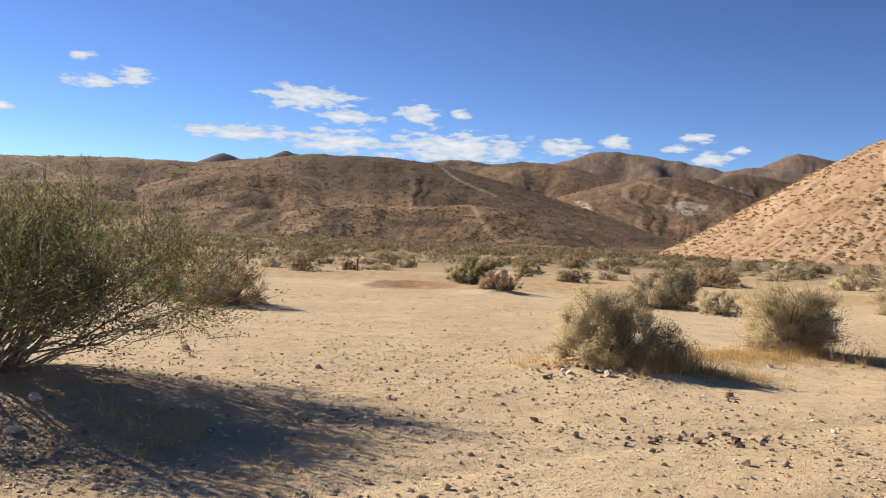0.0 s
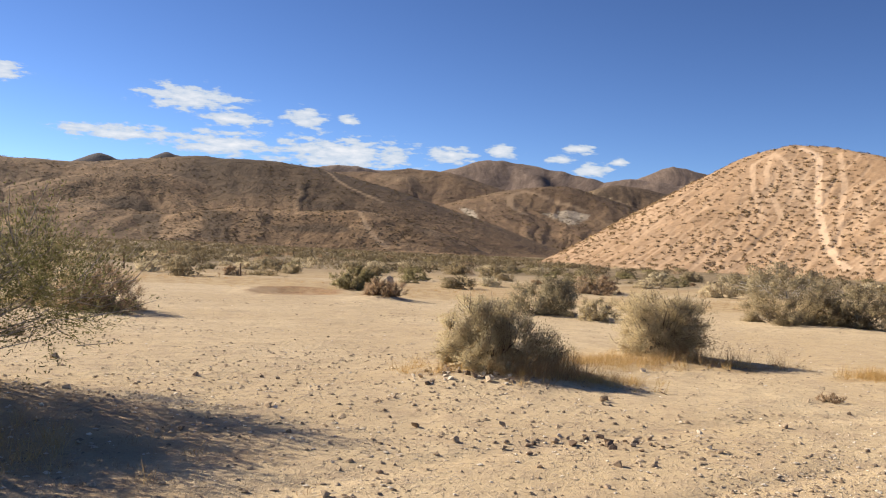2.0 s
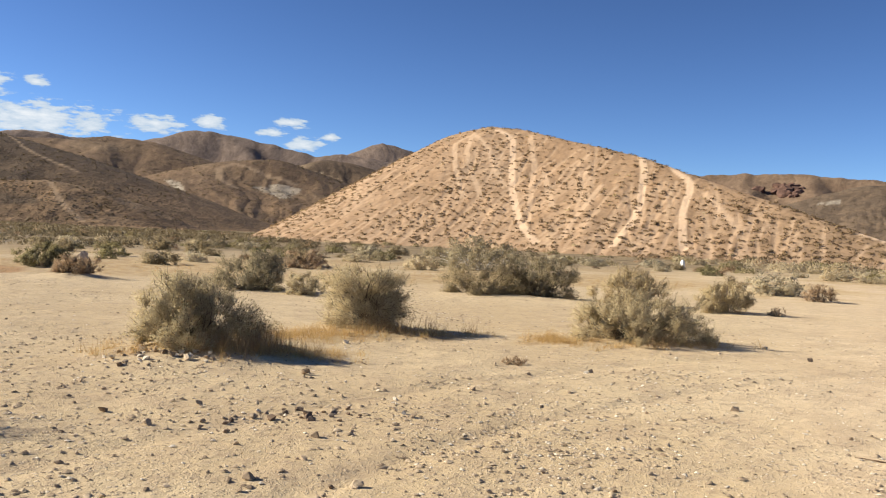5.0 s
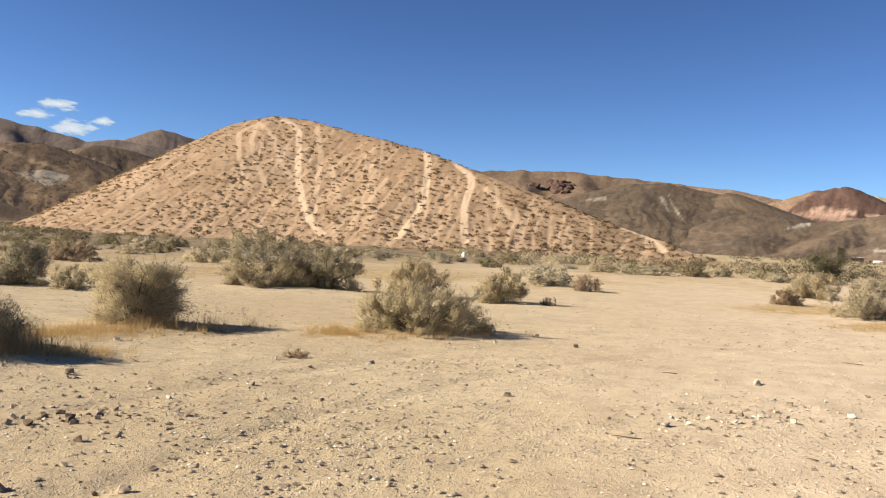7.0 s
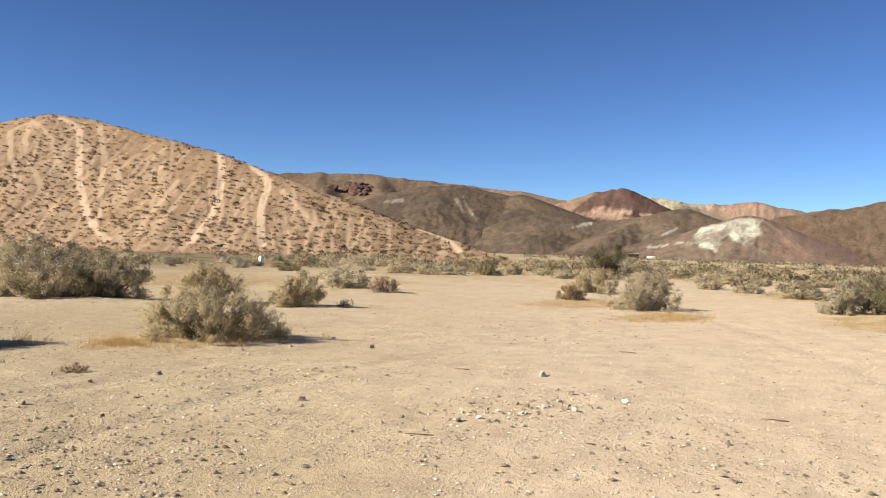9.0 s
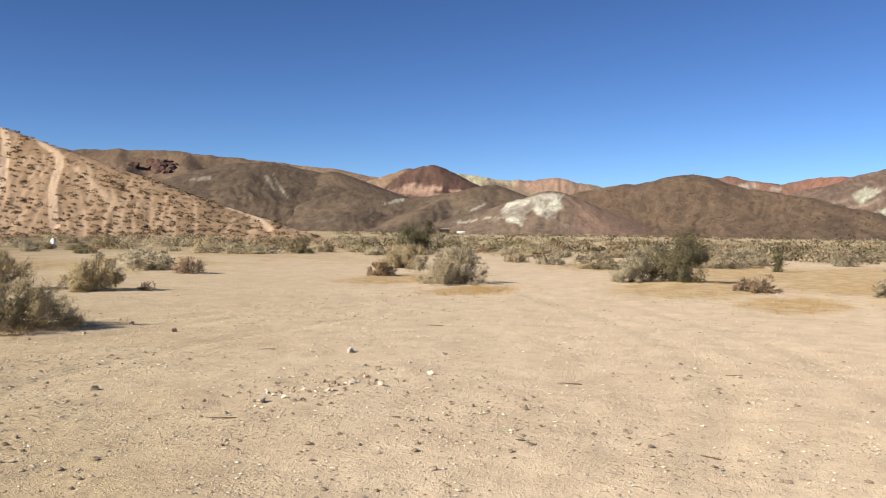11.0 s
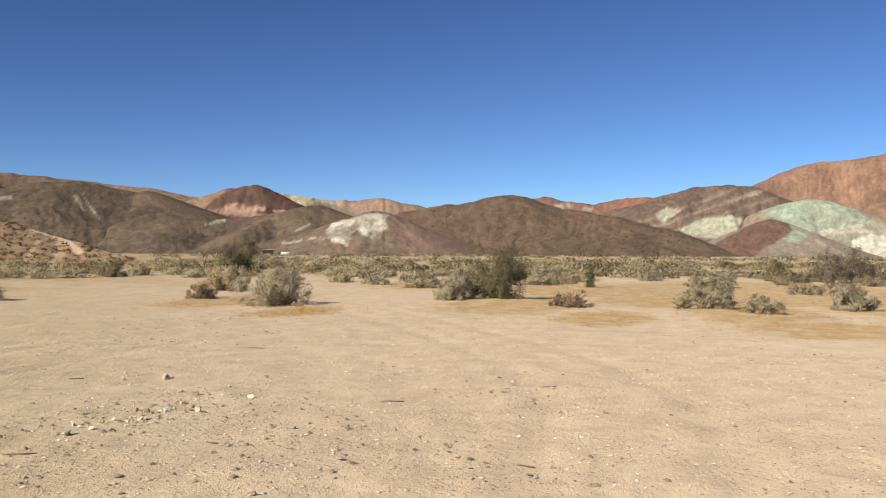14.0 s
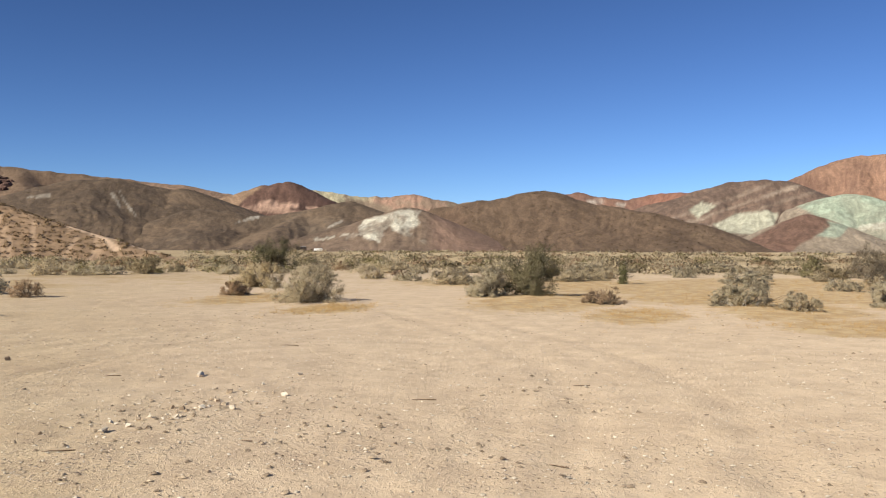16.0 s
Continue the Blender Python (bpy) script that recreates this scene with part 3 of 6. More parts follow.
def fall_lines(hill, starts, length, step, seed):
    """Lines that run straight down the slope from starts, as water and wheels go."""
    rng = np.random.default_rng(seed)
    gr, ga = np.gradient(hill.z, hill.r, np.radians(hill.az))
    lines = []
    for az, r in starts:
        x, y = at_bearing(az, r)
        line, sway = [(float(x), float(y))], rng.normal(0, 0.16)
        for _ in range(int(length * rng.uniform(0.5, 1.2) / step)):
            a = math.degrees(math.atan2(x - CAMP[0], y - CAMP[1]))
            d = math.hypot(x - CAMP[0], y - CAMP[1])
            i = int(np.clip((a - hill.az[0]) / (hill.az[1] - hill.az[0]), 2, len(hill.az) - 3))
            j = int(np.clip((d - hill.r[0]) / (hill.r[1] - hill.r[0]), 2, len(hill.r) - 3))
            if hill.z[j, i] < 0.4:
                break
            up_r, up_a = gr[j - 2:j + 3, i - 2:i + 3].mean(), ga[j - 2:j + 3, i - 2:i + 3].mean() / d
            s, c = math.sin(math.radians(a)), math.cos(math.radians(a))
            dx, dy = -(up_r * s + up_a * c), -(up_r * c - up_a * s)
            turn = math.atan2(dy, dx) + sway + rng.normal(0, 0.08)
            x, y = x + math.cos(turn) * step, y + math.sin(turn) * step
            line.append((x, y))
        if len(line) > 3:
            lines.append(line)
    return lines


rng = np.random.default_rng(301)
RILLS = fall_lines(sandhill, [(rng.uniform(16, 55), rng.uniform(105, 184)) for _ in range(700)], 24, 2.0, 302)
for line in RILLS:
    line_xy = np.array(line)
    near = (np.abs(sandhill.x - line_xy[:, 0].mean()) < 20) & (np.abs(sandhill.y - line_xy[:, 1].mean()) < 20)
    d = near_line(sandhill.x[near], sandhill.y[near], line)
    sandhill.trail[near] = np.maximum(sandhill.trail[near], rng.uniform(0.12, 0.42) * smooth(d, 0.42, 0.15))
    sandhill.z[near] -= 0.05 * np.exp(-(d / 0.35) ** 2)
# other: browner tone in random patches, rising towards the hill's eastern end
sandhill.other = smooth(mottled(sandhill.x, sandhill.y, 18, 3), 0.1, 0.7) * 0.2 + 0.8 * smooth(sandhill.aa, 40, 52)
sandhill.pale = smooth(sandhill.cut, 0.75, 0.25) * 0.4
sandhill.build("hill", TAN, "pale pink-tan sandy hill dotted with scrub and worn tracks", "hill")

# the dark dissected hills to the north and the benches below them
NORTH = hill_material("brown stony slope", (0.36, 0.23, 0.127), (0.215, 0.137, 0.077), (0.60, 0.415, 0.242), (0.125, 0.083, 0.052), (0.085, 0.06, 0.036), 0.95, 0.6, 0.1)
north = Range([(-60, 560, 3.6), (-45, 560, 3.8), (-32, 540, 4.0), (-27, 530, 3.98), (-21, 520, 4.25), (-17, 520, 4.25), (-14, 525, 4.36), (-10, 520, 4.97), (-6.3, 515, 5.13), (-3.3, 510, 4.9), (-0.7, 500, 4.15),
               (2.2, 490, 2.95), (5.2, 480, 1.6), (8.5, 470, 0.4)], (-62, 26), (280, 720), 0.20, gully=0.22, spacing=66, rough=0.05, steep=1.5, soft=0.4, seed=9, steps=(0.16, 140))
# pale: sunlight on the spurs painted as lighter tan, broken by random mottling
north.pale = smooth(mottled(north.x, north.y, 55, 6) + 0.9 * (0.45 - north.cut) + 0.3 * (0.5 - north.up), 0.1, 0.9) * 0.6 * smooth(north.up, 0.8, 0.4)
north.other = np.clip(smooth(north.up + 0.12 * mottled(north.x, north.y, 40, 2), 0.3, 0.6) * smooth(north.aa, -14, -9) * 0.8 + 0.6 * smooth(mottled(north.x, north.y, 70, 13), 0.2, 0.7), 0, 0.9)
for stops in [((-1.5, 4.77), (-0.6, 4.25), (0.07, 3.82), (2.43, 2.9)), ((-26.2, 3.7), (-24.2, 3.0), (-24.4, 2.5), (-26.0, 2.0)), ((-21.2, 1.9), (-19.8, 2.6), (-18.2, 3.1)), ((-17.0, 2.3), (-15.6, 3.5), (-13.5, 3.7))]:
    north.add_trail(1.25, *stops, worn=0.75)
north.build("hills_north", NORTH, "brown rounded hills dotted with scrub and thin tracks", "hills")
shoulder = Range([(-34, 440, 2.4), (-27, 440, 2.6), (-22.5, 440, 2.9), (-20.5, 440, 2.3), (-18.6, 440, 2.5), (-16.2, 445, 3.3), (-14.2, 450, 3.75), (-12.6, 450, 3.9), (-10.8, 450, 3.88), (-9.5, 445, 3.55), (-8.1, 440, 2.8), (-5.8, 430, 1.9), (-3, 425, 1.0), (0, 420, 0.3)],
                 (-38, 3), (270, 580), 0.23, gully=0.28, spacing=40, rough=0.08, steep=1.7, soft=0.4, seed=33, steps=(0.14, 110))
# pale paints sunlit tan onto the shoulder's spurs, less in its gullies
shoulder.pale = smooth(mottled(shoulder.x, shoulder.y, 40, 26) + 0.9 * (0.5 - shoulder.cut), -0.3, 0.6) * 0.5
def dark_faces(hill):
    """Steep dark rocky faces and ledges low on the northern hills."""
    faces = [[(-14.9, 2.1), (-13.1, 2.6), (-11.2, 1.6), (-11.3, -0.2), (-14.3, 0.5)], [(-8.7, 1.9), (-7.0, 1.7), (-7.1, -0.1), (-8.8, 0.0)], [(-4.8, 1.1), (-1.9, 1.45), (0.3, 1.3), (0.3, 0.8), (-4.4, 0.75)]]
    return np.maximum.reduce([patch(hill, corners, 5 + k, 0.22, 0.16) for k, corners in enumerate(faces)]) * 0.9


shoulder.other = dark_faces(shoulder)
shoulder.build("shoulder_north", NORTH, "tan rounded hill shoulder speckled with scrub", "hills")
bench = Range([(-34, 400, 1.6), (-24, 400, 1.8), (-18.2, 390, 1.6), (-14, 385, 1.2), (-11.5, 385, 1.4), (-9, 375, 1.7), (-6.4, 370, 2.15), (-4.3, 368, 2.0), (-1.5, 365, 2.2), (0.8, 365, 2.2), (2.6, 362, 2.0), (4.4, 360, 1.4), (7, 355, 0.3)],
              (-40, 15), (240, 480), 0.21, gully=0.35, spacing=32, rough=0.09, steep=1.9, soft=0.3, seed=14, steps=(0.14, 100))
# the benches' spurs get their sunlit tan in the colour too
bench.pale = smooth(mottled(bench.x, bench.y, 30, 16) + 0.9 * (0.5 - bench.cut), -0.4, 0.6) * 0.55
bench.other = dark_faces(bench)
bench.add_trail(1.25, (0.91, 2.1), (1.33, 1.28), (2.0, 0.6), (2.81, 0.0))
bench.build("foothills", NORTH, "tan and brown foothill benches with a dark rocky ledge", "hills")

# the hills seen through the gap, with pale cuts
GAP = hill_material("tan-brown slope", (0.265, 0.172, 0.102), (0.178, 0.115, 0.071), (0.38, 0.265, 0.163), (0.62, 0.53, 0.41), (0.08, 0.06, 0.036), 0.6, 0.32)
second = Range([(-6, 740, 4.5), (1.4, 740, 4.74), (2.7, 740, 4.82), (4.25, 735, 5.05), (6.1, 730, 5.08), (7.1, 730, 4.5), (8.5, 725, 4.05), (10.5, 720, 3.2), (13, 715, 2.4)],
               (-8, 18), (430, 950), 0.2, gully=0.2, spacing=65, rough=0.05, steep=1.5, soft=0.15, seed=29, steps=(0.14, 90))
second.pale = smooth(mottled(second.x, second.y, 60, 21) + stain(second, [(2.2, 4.5), (6.0, 4.6)], 0.25, 2) - 0.2 * second.up, 0.1, 0.9) * 0.7
second.other = stain(second, [(6.5, 2.7), (7.8, 2.3), (8.4, 1.9)], 0.25, 6, 1.0, 18) * 0.6
second.build("ridge_gap", GAP, "brown rounded ridge beyond the northern hills", "hills")
gap = Range([(3.0, 620, 0.4), (5.2, 620, 1.5), (7.4, 620, 2.75), (9.5, 620, 3.6), (11.6, 625, 4.05), (13.4, 630, 4.35), (15.0, 635, 4.05), (16.9, 640, 3.4), (19, 640, 3.0), (25, 640, 2.4), (32, 640, 1.8)],
            (1, 34), (330, 860), 0.2, gully=0.25, spacing=48, rough=0.06, steep=1.6, soft=0.3, seed=23, steps=(0.11, 130),
            spines=[[(11.6, 625, 4.05), (10.9, 580, 3.3), (11.0, 540, 2.5), (11.6, 500, 1.6)], [(13.4, 630, 4.35), (14.2, 580, 3.1), (15.0, 530, 2.2)], [(9.5, 620, 3.6), (8.7, 580, 2.7), (8.0, 530, 1.5)]])
gap.other = np.clip(patch(gap, [(7.5, 2.8), (8.5, 2.65), (8.9, 1.95), (8.2, 2.05)], 6, 0.12, 0.06, 14) + patch(gap, [(12.9, 2.6), (14.3, 2.75), (15.9, 2.45), (14.4, 1.8), (14.0, 2.2)], 8, 0.3, 0.06, 12) * 0.8
                    + stain(gap, [(7.9, 1.5), (9.2, 1.1), (10.6, 1.4)], 0.1, 7, 1.4, 14) * 0.7 + stain(gap, [(6.4, 0.25), (7.9, 0.4), (10, 0.6)], 0.08, 9, 1.5, 12) * 0.7, 0, 0.95)
gap.pale = smooth(mottled(gap.x, gap.y, 45, 31) + 0.5 * (0.5 - gap.cut), 0.0, 0.8) * 0.7
for stops in [((11.59, 4.0), (10.6, 3.65), (10.7, 3.0), (11.66, 2.5)), ((11.59, 4.0), (13.48, 3.23), (15.33, 2.9))]:
    gap.add_trail(3.0, *stops)
gap.build("hills_gap", GAP, "tan-brown hills with pale eroded cuts and winding tracks", "hills")
KNOLL = hill_material("grey-brown knoll slope", (0.20, 0.135, 0.085), (0.14, 0.097, 0.065), (0.60, 0.46, 0.30), (0.50, 0.36, 0.21), (0.08, 0.06, 0.038), 0.6, 0.4)
knoll = Range([(13.5, 700, 3.2), (15.6, 700, 3.85), (16.6, 700, 4.3), (17.6, 700, 4.55), (19.3, 700, 4.35), (21.0, 700, 3.8), (24, 700, 2.8), (28, 700, 1.6)], (12, 30), (520, 860), 0.24, gully=0.35, spacing=50, rough=0.05, steep=1.5, soft=0.15, seed=26, steps=(0.12, 80))
knoll.pale = np.clip(stain(knoll, [(15.4, 3.75), (17.1, 3.6), (18.5, 3.0)], 0.13, 3, 0.8, 16), 0, 1)
knoll.other = smooth(knoll.aa, 16.9, 15.6) * 0.6
knoll.build("knoll_gap", KNOLL, "dark grey-brown knoll with a pale cut along its foot", "hill")
BACK = hill_material("distant brown slope", (0.285, 0.212, 0.168), (0.20, 0.148, 0.122), (0.35, 0.27, 0.205), (0.15, 0.11, 0.092), (0.11, 0.085, 0.07), 0.5, 0.16)
back = Range([(-20, 1600, 4.2), (-10, 1550, 4.6), (-3.3, 1500, 4.85), (-0.4, 1500, 5.16), (1.8, 1500, 4.95), (4.4, 1500, 5.15), (6.4, 1500, 5.05), (8, 1500, 5.55), (9.4, 1500, 5.95), (11.5, 1480, 5.65), (14.4, 1450, 5.2),
              (17, 1420, 4.8), (18.6, 1420, 5.0), (21, 1400, 4.7), (28, 1380, 4.2), (38, 1380, 4.0)], (-22, 40), (900, 2000), 0.25, gully=0.35, spacing=120, rough=0.1, steep=1.8, soft=0.08, seed=37, steps=(0.2, 80))
back.pale = smooth(mottled(back.x, back.y, 150, 3), 0.1, 0.9) * 0.5
back.build("mountains_north", BACK, "brown desert mountains beyond the gap", "mountains")
# Slate base colour, with a touch of distance haze painted in
FAR = hill_material("far mountain slope", (0.125, 0.115, 0.125), (0.09, 0.082, 0.092), (0.19, 0.165, 0.16), (0.09, 0.076, 0.076), (0.08, 0.068, 0.068), 0.4, 0.1)
for place, seed, line in [("mountain_far", 41, [(15, 2600, 4.2), (18.6, 2600, 4.95), (19.9, 2600, 5.4), (21.0, 2600, 5.8), (23, 2600, 5.4), (24.3, 2600, 4.9), (30, 2600, 4.0)]),
                          ("peak_west", 43, [(-17.5, 2200, 3.9), (-16, 2200, 4.45), (-14.8, 2200, 4.97), (-13.7, 2200, 4.6), (-12, 2200, 4.1)]),
                          ("peak_middle", 47, [(-13, 2100, 4.1), (-12, 2100, 4.75), (-10.9, 2100, 5.3), (-9.6, 2100, 5.0), (-8, 2100, 4.5)])]:
    one = Range(line, (line[0][0] - 2, line[-1][0] + 2), (line[0][1] - 600, line[0][1] + 500), 0.34, gully=0.2, spacing=130, rough=0.04, soft=0.015, steep=1.3, seed=seed, steps=(0.12, 60))
    one.build(place, BACK if place == "mountain_far" else FAR, "distant bare brown desert mountain" if place == "mountain_far" else "distant bare dark desert peak", "mountain")

# the coloured mountains to the east
PLATEAU = hill_material("tan and rust slope", (0.28, 0.195, 0.13), (0.20, 0.135, 0.09), (0.44, 0.295, 0.205), (0.12, 0.06, 0.045), (0.09, 0.07, 0.045), 0.5, 0.2)
plateau = Range([(34, 1150, 4.2), (41.5, 1150, 4.55), (46, 1130, 4.75), (50.4, 1120, 4.45), (53.6, 1110, 4.15), (56.7, 1100, 3.9), (59.3, 1100, 3.45), (62, 1100, 2.9), (66, 1100, 2.4)],
                (32, 68), (700, 1500), 0.2, gully=0.25, spacing=70, rough=0.09, steep=1.8, soft=0.08, seed=51, steps=(0.16, 80))
seen = plateau.seen()
plateau.pale = smooth(mottled(plateau.x, plateau.y, 90, 8) + 1.5 * blob(plateau.aa, seen, 57, 3.5, 5, 0.5), 0.35, 1.0) * 0.8
plateau.other = smooth(blob(plateau.aa, seen, 46.2, 3.6, 1.1, 0.3) + 0.5 * mottled(plateau.x, plateau.y, 25, 2), 0.5, 0.8) * 0.7
outcrop = tagged(new("rock_outcrop"), "jagged dark maroon rock outcrop on the plateau slope", "rocks")
MAROON = plain_material("dark maroon rock", (0.07, 0.04, 0.032), (0.17, 0.10, 0.075), 0.12, 0.95, 0.6)
pick = random.Random(9)
for _ in range(16):
    az, el = pick.gauss(46.4, 0.75), pick.uniform(3.3, 3.9)
    x, y = plateau.spot(az, el)
    r = math.hypot(x - CAMP[0], y - CAMP[1])
    bm = bmesh.new()
    bmesh.ops.create_icosphere(bm, subdivisions=2, radius=1.0)
    shift = Vector((pick.random() * 50, pick.random() * 50, 0))
    for v in bm.verts:
        v.co *= 1.0 + 0.55 * noise.noise(v.co * 1.6 + shift) + 0.25 * noise.noise(v.co * 4 + shift)
    size = pick.uniform(4.0, 10.0)
    bmesh.ops.transform(bm, verts=bm.verts, matrix=pose(x, y, float(plateau.height(np.array(az), np.array(r))) + 0.1 * size, 0, 0, pick.uniform(0, 360)) @ Matrix.Diagonal((size * 1.2, size, size * 0.75, 1)))
    bm_part("rock", bm, MAROON, outcrop)
plateau.build("plateau_east", PLATEAU, "long tan plateau with rust outcrops", "mountains")
DARK = hill_material("dark olive-brown slope", (0.215, 0.154, 0.104), (0.128, 0.094, 0.067), (0.31, 0.24, 0.175), (0.55, 0.50, 0.42), (0.06, 0.05, 0.038), 0.35, 0.3, 0.0, 0.7)
dark_hills = Range([(40, 790, 0.8), (45, 790, 2.35), (48.8, 790, 3.55), (50.7, 790, 4.04), (52.8, 790, 4.15), (54.6, 790, 3.85), (56.1, 790, 3.67), (56.9, 790, 3.45), (57.7, 790, 3.0), (59.4, 785, 2.1), (61, 780, 1.2), (63, 775, 0.4)],
                   (38, 66), (470, 1050), 0.22, gully=0.2, spacing=60, rough=0.1, steep=1.65, soft=0.12, seed=58, steps=(0.1, 130),
                   spines=[[(51.7, 790, 4.1), (51.5, 745, 3.4), (50.9, 690, 1.9), (50.5, 640, 0.6)], [(56.9, 785, 3.7), (56.2, 735, 2.8), (55.4, 680, 1.4), (54.9, 640, 0.3)],
                           [(56.9, 785, 3.6), (58.0, 745, 2.6), (59.5, 700, 1.6), (61.3, 650, 0.6)], [(48.8, 790, 3.5), (47.3, 750, 2.6), (46.0, 700, 1.5)]])
dark_hills.pale = smooth(mottled(dark_hills.x, dark_hills.y, 45, 12) + 1.2 * (0.4 - dark_hills.cut), 0.1, 0.8) * 0.7
dark_hills.other = np.clip(stain(dark_hills, [(52.5, 3.5), (52.9, 2.9), (53.1, 2.5)], 0.06, 5, 1.6, 9) + stain(dark_hills, [(53.1, 3.35), (53.5, 2.7), (54.0, 2.0)], 0.06, 7, 1.6, 9) + stain(dark_hills, [(48.0, 2.9), (49.2, 3.1)], 0.08, 6, 1.6, 9), 0, 0.55)
dark_hills.build("hills_dark", DARK, "dark olive-brown hills with pale gullies", "hills")
low_ridge = Range([(55.5, 700, 1.5), (57.0, 700, 2.3), (58.2, 700, 2.5), (60.2, 700, 2.2), (61.5, 700, 2.05), (63.0, 700, 2.2), (64.6, 700, 2.45), (66.0, 700, 2.8), (67.2, 700, 3.1), (68.4, 700, 2.4), (70, 700, 1.6), (73, 700, 0.4)],
                  (50, 75), (450, 900), 0.22, gully=0.3, spacing=40, rough=0.11, steep=1.7, soft=0.12, seed=66, steps=(0.1, 120),
                  spines=[[(64.6, 700, 2.4), (63.5, 650, 1.8), (62.6, 610, 1.3), (60.6, 560, 0.3)], [(67.2, 700, 3.05), (66.9, 660, 2.2), (66.5, 610, 1.2)], [(58.2, 700, 2.45), (57.9, 650, 1.6), (57.4, 600, 0.6)]])
low_ridge.pale = smooth(mottled(low_ridge.x, low_ridge.y, 40, 17) + 0.7 * (0.4 - low_ridge.cut), 0.0, 0.8) * 0.6
low_ridge.other = np.clip(stain(low_ridge, [(60.0, 1.6), (60.8, 1.85), (61.4, 2.02)], 0.07, 5, 1.2, 9) + stain(low_ridge, [(65.1, 0.6), (66.5, 0.78), (68.0, 0.96)], 0.12, 6, 1.8, 8) * 0.8 + stain(low_ridge, [(65.8, 1.34), (66.3, 1.6), (66.7, 1.8)], 0.07, 8, 1.6, 8) * 0.7, 0, 0.9)
low_ridge.build("ridge_dark", DARK, "low dark brown ridge with broken white outcrops", "hills")
RED = hill_material("dark red-brown peak", (0.18, 0.105, 0.08), (0.12, 0.072, 0.058), (0.58, 0.385, 0.285), (0.45, 0.31, 0.20), (0.12, 0.07, 0.05), 0.2, 0.25)
red = Range([(55.5, 1000, 2.2), (58.5, 1000, 2.95), (60.6, 1000, 3.6), (61.6, 1000, 3.95), (63.2, 1000, 4.25), (64.1, 1000, 4.0), (66, 1000, 3.1), (68, 1000, 2.4)], (54, 70), (780, 1250), 0.42, gully=0.35, spacing=45, rough=0.09, soft=0.05, steep=1.25, seed=63, steps=(0.1, 100))
seen = red.seen()
red.pale = np.clip(patch(red, [(60.9, 2.65), (61.9, 3.06), (62.9, 2.88), (63.9, 2.92), (63.9, 2.6), (62.2, 2.5)], 7, 0.07) + stain(red, [(59.0, 2.4), (60.6, 2.55), (62, 2.4), (64.3, 2.3)], 0.14, 9, 1.2) * 0.75 + stain(red, [(64.4, 2.56), (65.2, 2.56)], 0.07, 3, 1.4, 9), 0, 1)
red.other = patch(red, [(58.0, 2.7), (60.0, 3.6), (61.7, 3.95), (60.6, 3.2), (60.0, 2.6), (58.6, 2.5)], 11, 0.12) * 0.75
red.build("peak_red", RED, "dark red-brown peak over a pale salmon band", "mountain")
YELLOW = hill_material("cream and pink badland", (0.34, 0.265, 0.19), (0.25, 0.19, 0.14), (0.62, 0.56, 0.38), (0.52, 0.315, 0.23), (0.13, 0.085, 0.07), 0.25, 0.25)
yellow = Range([(62, 1150, 3.4), (64.1, 1150, 3.8), (65.6, 1150, 3.65), (68.5, 1150, 3.35), (71.1, 1130, 3.5), (72.9, 1120, 3.2), (75.1, 1120, 3.0), (79, 1120, 2.9), (84, 1120, 2.6)], (60, 86), (850, 1400), 0.35, gully=0.5, spacing=45, rough=0.14, soft=0.05, steep=1.3, seed=71, steps=(0.1, 90))
seen = yellow.seen()
yellow.other = np.clip(patch(yellow, [(68.5, 3.2), (69.6, 3.7), (71.2, 3.7), (73.0, 3.2), (73.8, 2.4), (72.4, 2.2), (70.2, 2.5)], 12, 0.25, 0.2), 0, 0.9) * (0.25 + 0.65 * smooth(mottled(yellow.x, yellow.y, 22, 4), -0.25, 0.2))
yellow.pale = np.clip(patch(yellow, [(64.2, 3.9), (66.7, 3.75), (67.0, 3.1), (66.0, 2.8), (64.9, 3.2)], 14, 0.15) + stain(yellow, [(67.2, 3.4), (68.6, 3.3)], 0.2, 15, 0.8) * 0.7 + stain(yellow, [(75.0, 3.0), (76.0, 2.95)], 0.12, 6, 0.8), 0, 0.95)
yellow.build("badlands_cream", YELLOW, "cream and pink eroded badland ridge", "mountains")
CHALK = hill_material("chalky white slope", (0.25, 0.18, 0.13), (0.16, 0.115, 0.085), (0.74, 0.70, 0.575), (0.34, 0.22, 0.165), (0.10, 0.08, 0.06), 0.3, 0.3)
chalk = Range([(62, 540, 0.2), (64, 550, 0.7), (65.5, 555, 1.1), (67.5, 560, 1.7), (69, 560, 2.2), (70.5, 560, 2.65), (71.6, 560, 2.6), (72.8, 560, 1.9), (74.2, 550, 0.8), (75.5, 540, 0.2)], (60, 78), (420, 700), 0.33, gully=0.35, spacing=24, rough=0.12, soft=0.08, steep=1.2, seed=77, steps=(0.1, 100))
seen = chalk.seen()
chalk.pale = np.clip(patch(chalk, [(67.9, 1.9), (69.2, 2.15), (70.6, 2.62), (71.6, 2.55), (71.8, 1.7), (70.8, 0.9), (69.7, 1.45), (69.1, 0.4), (68.3, 0.55), (67.7, 1.2)], 6, 0.2, 0.08, 12)
                     + stain(chalk, [(65.0, 0.6), (66.4, 0.8), (67.9, 0.95)], 0.14, 8, 2.2, 7) * 0.7 + stain(chalk, [(70.9, 0.9), (72.0, 0.5)], 0.2, 9, 1.8, 8) * 0.4, 0, 1)
chalk.pale *= 0.28 + 0.72 * smooth(mottled(chalk.x, chalk.y, 9, 41) + 0.5 * (0.5 - chalk.cut), -0.4, 0.15)
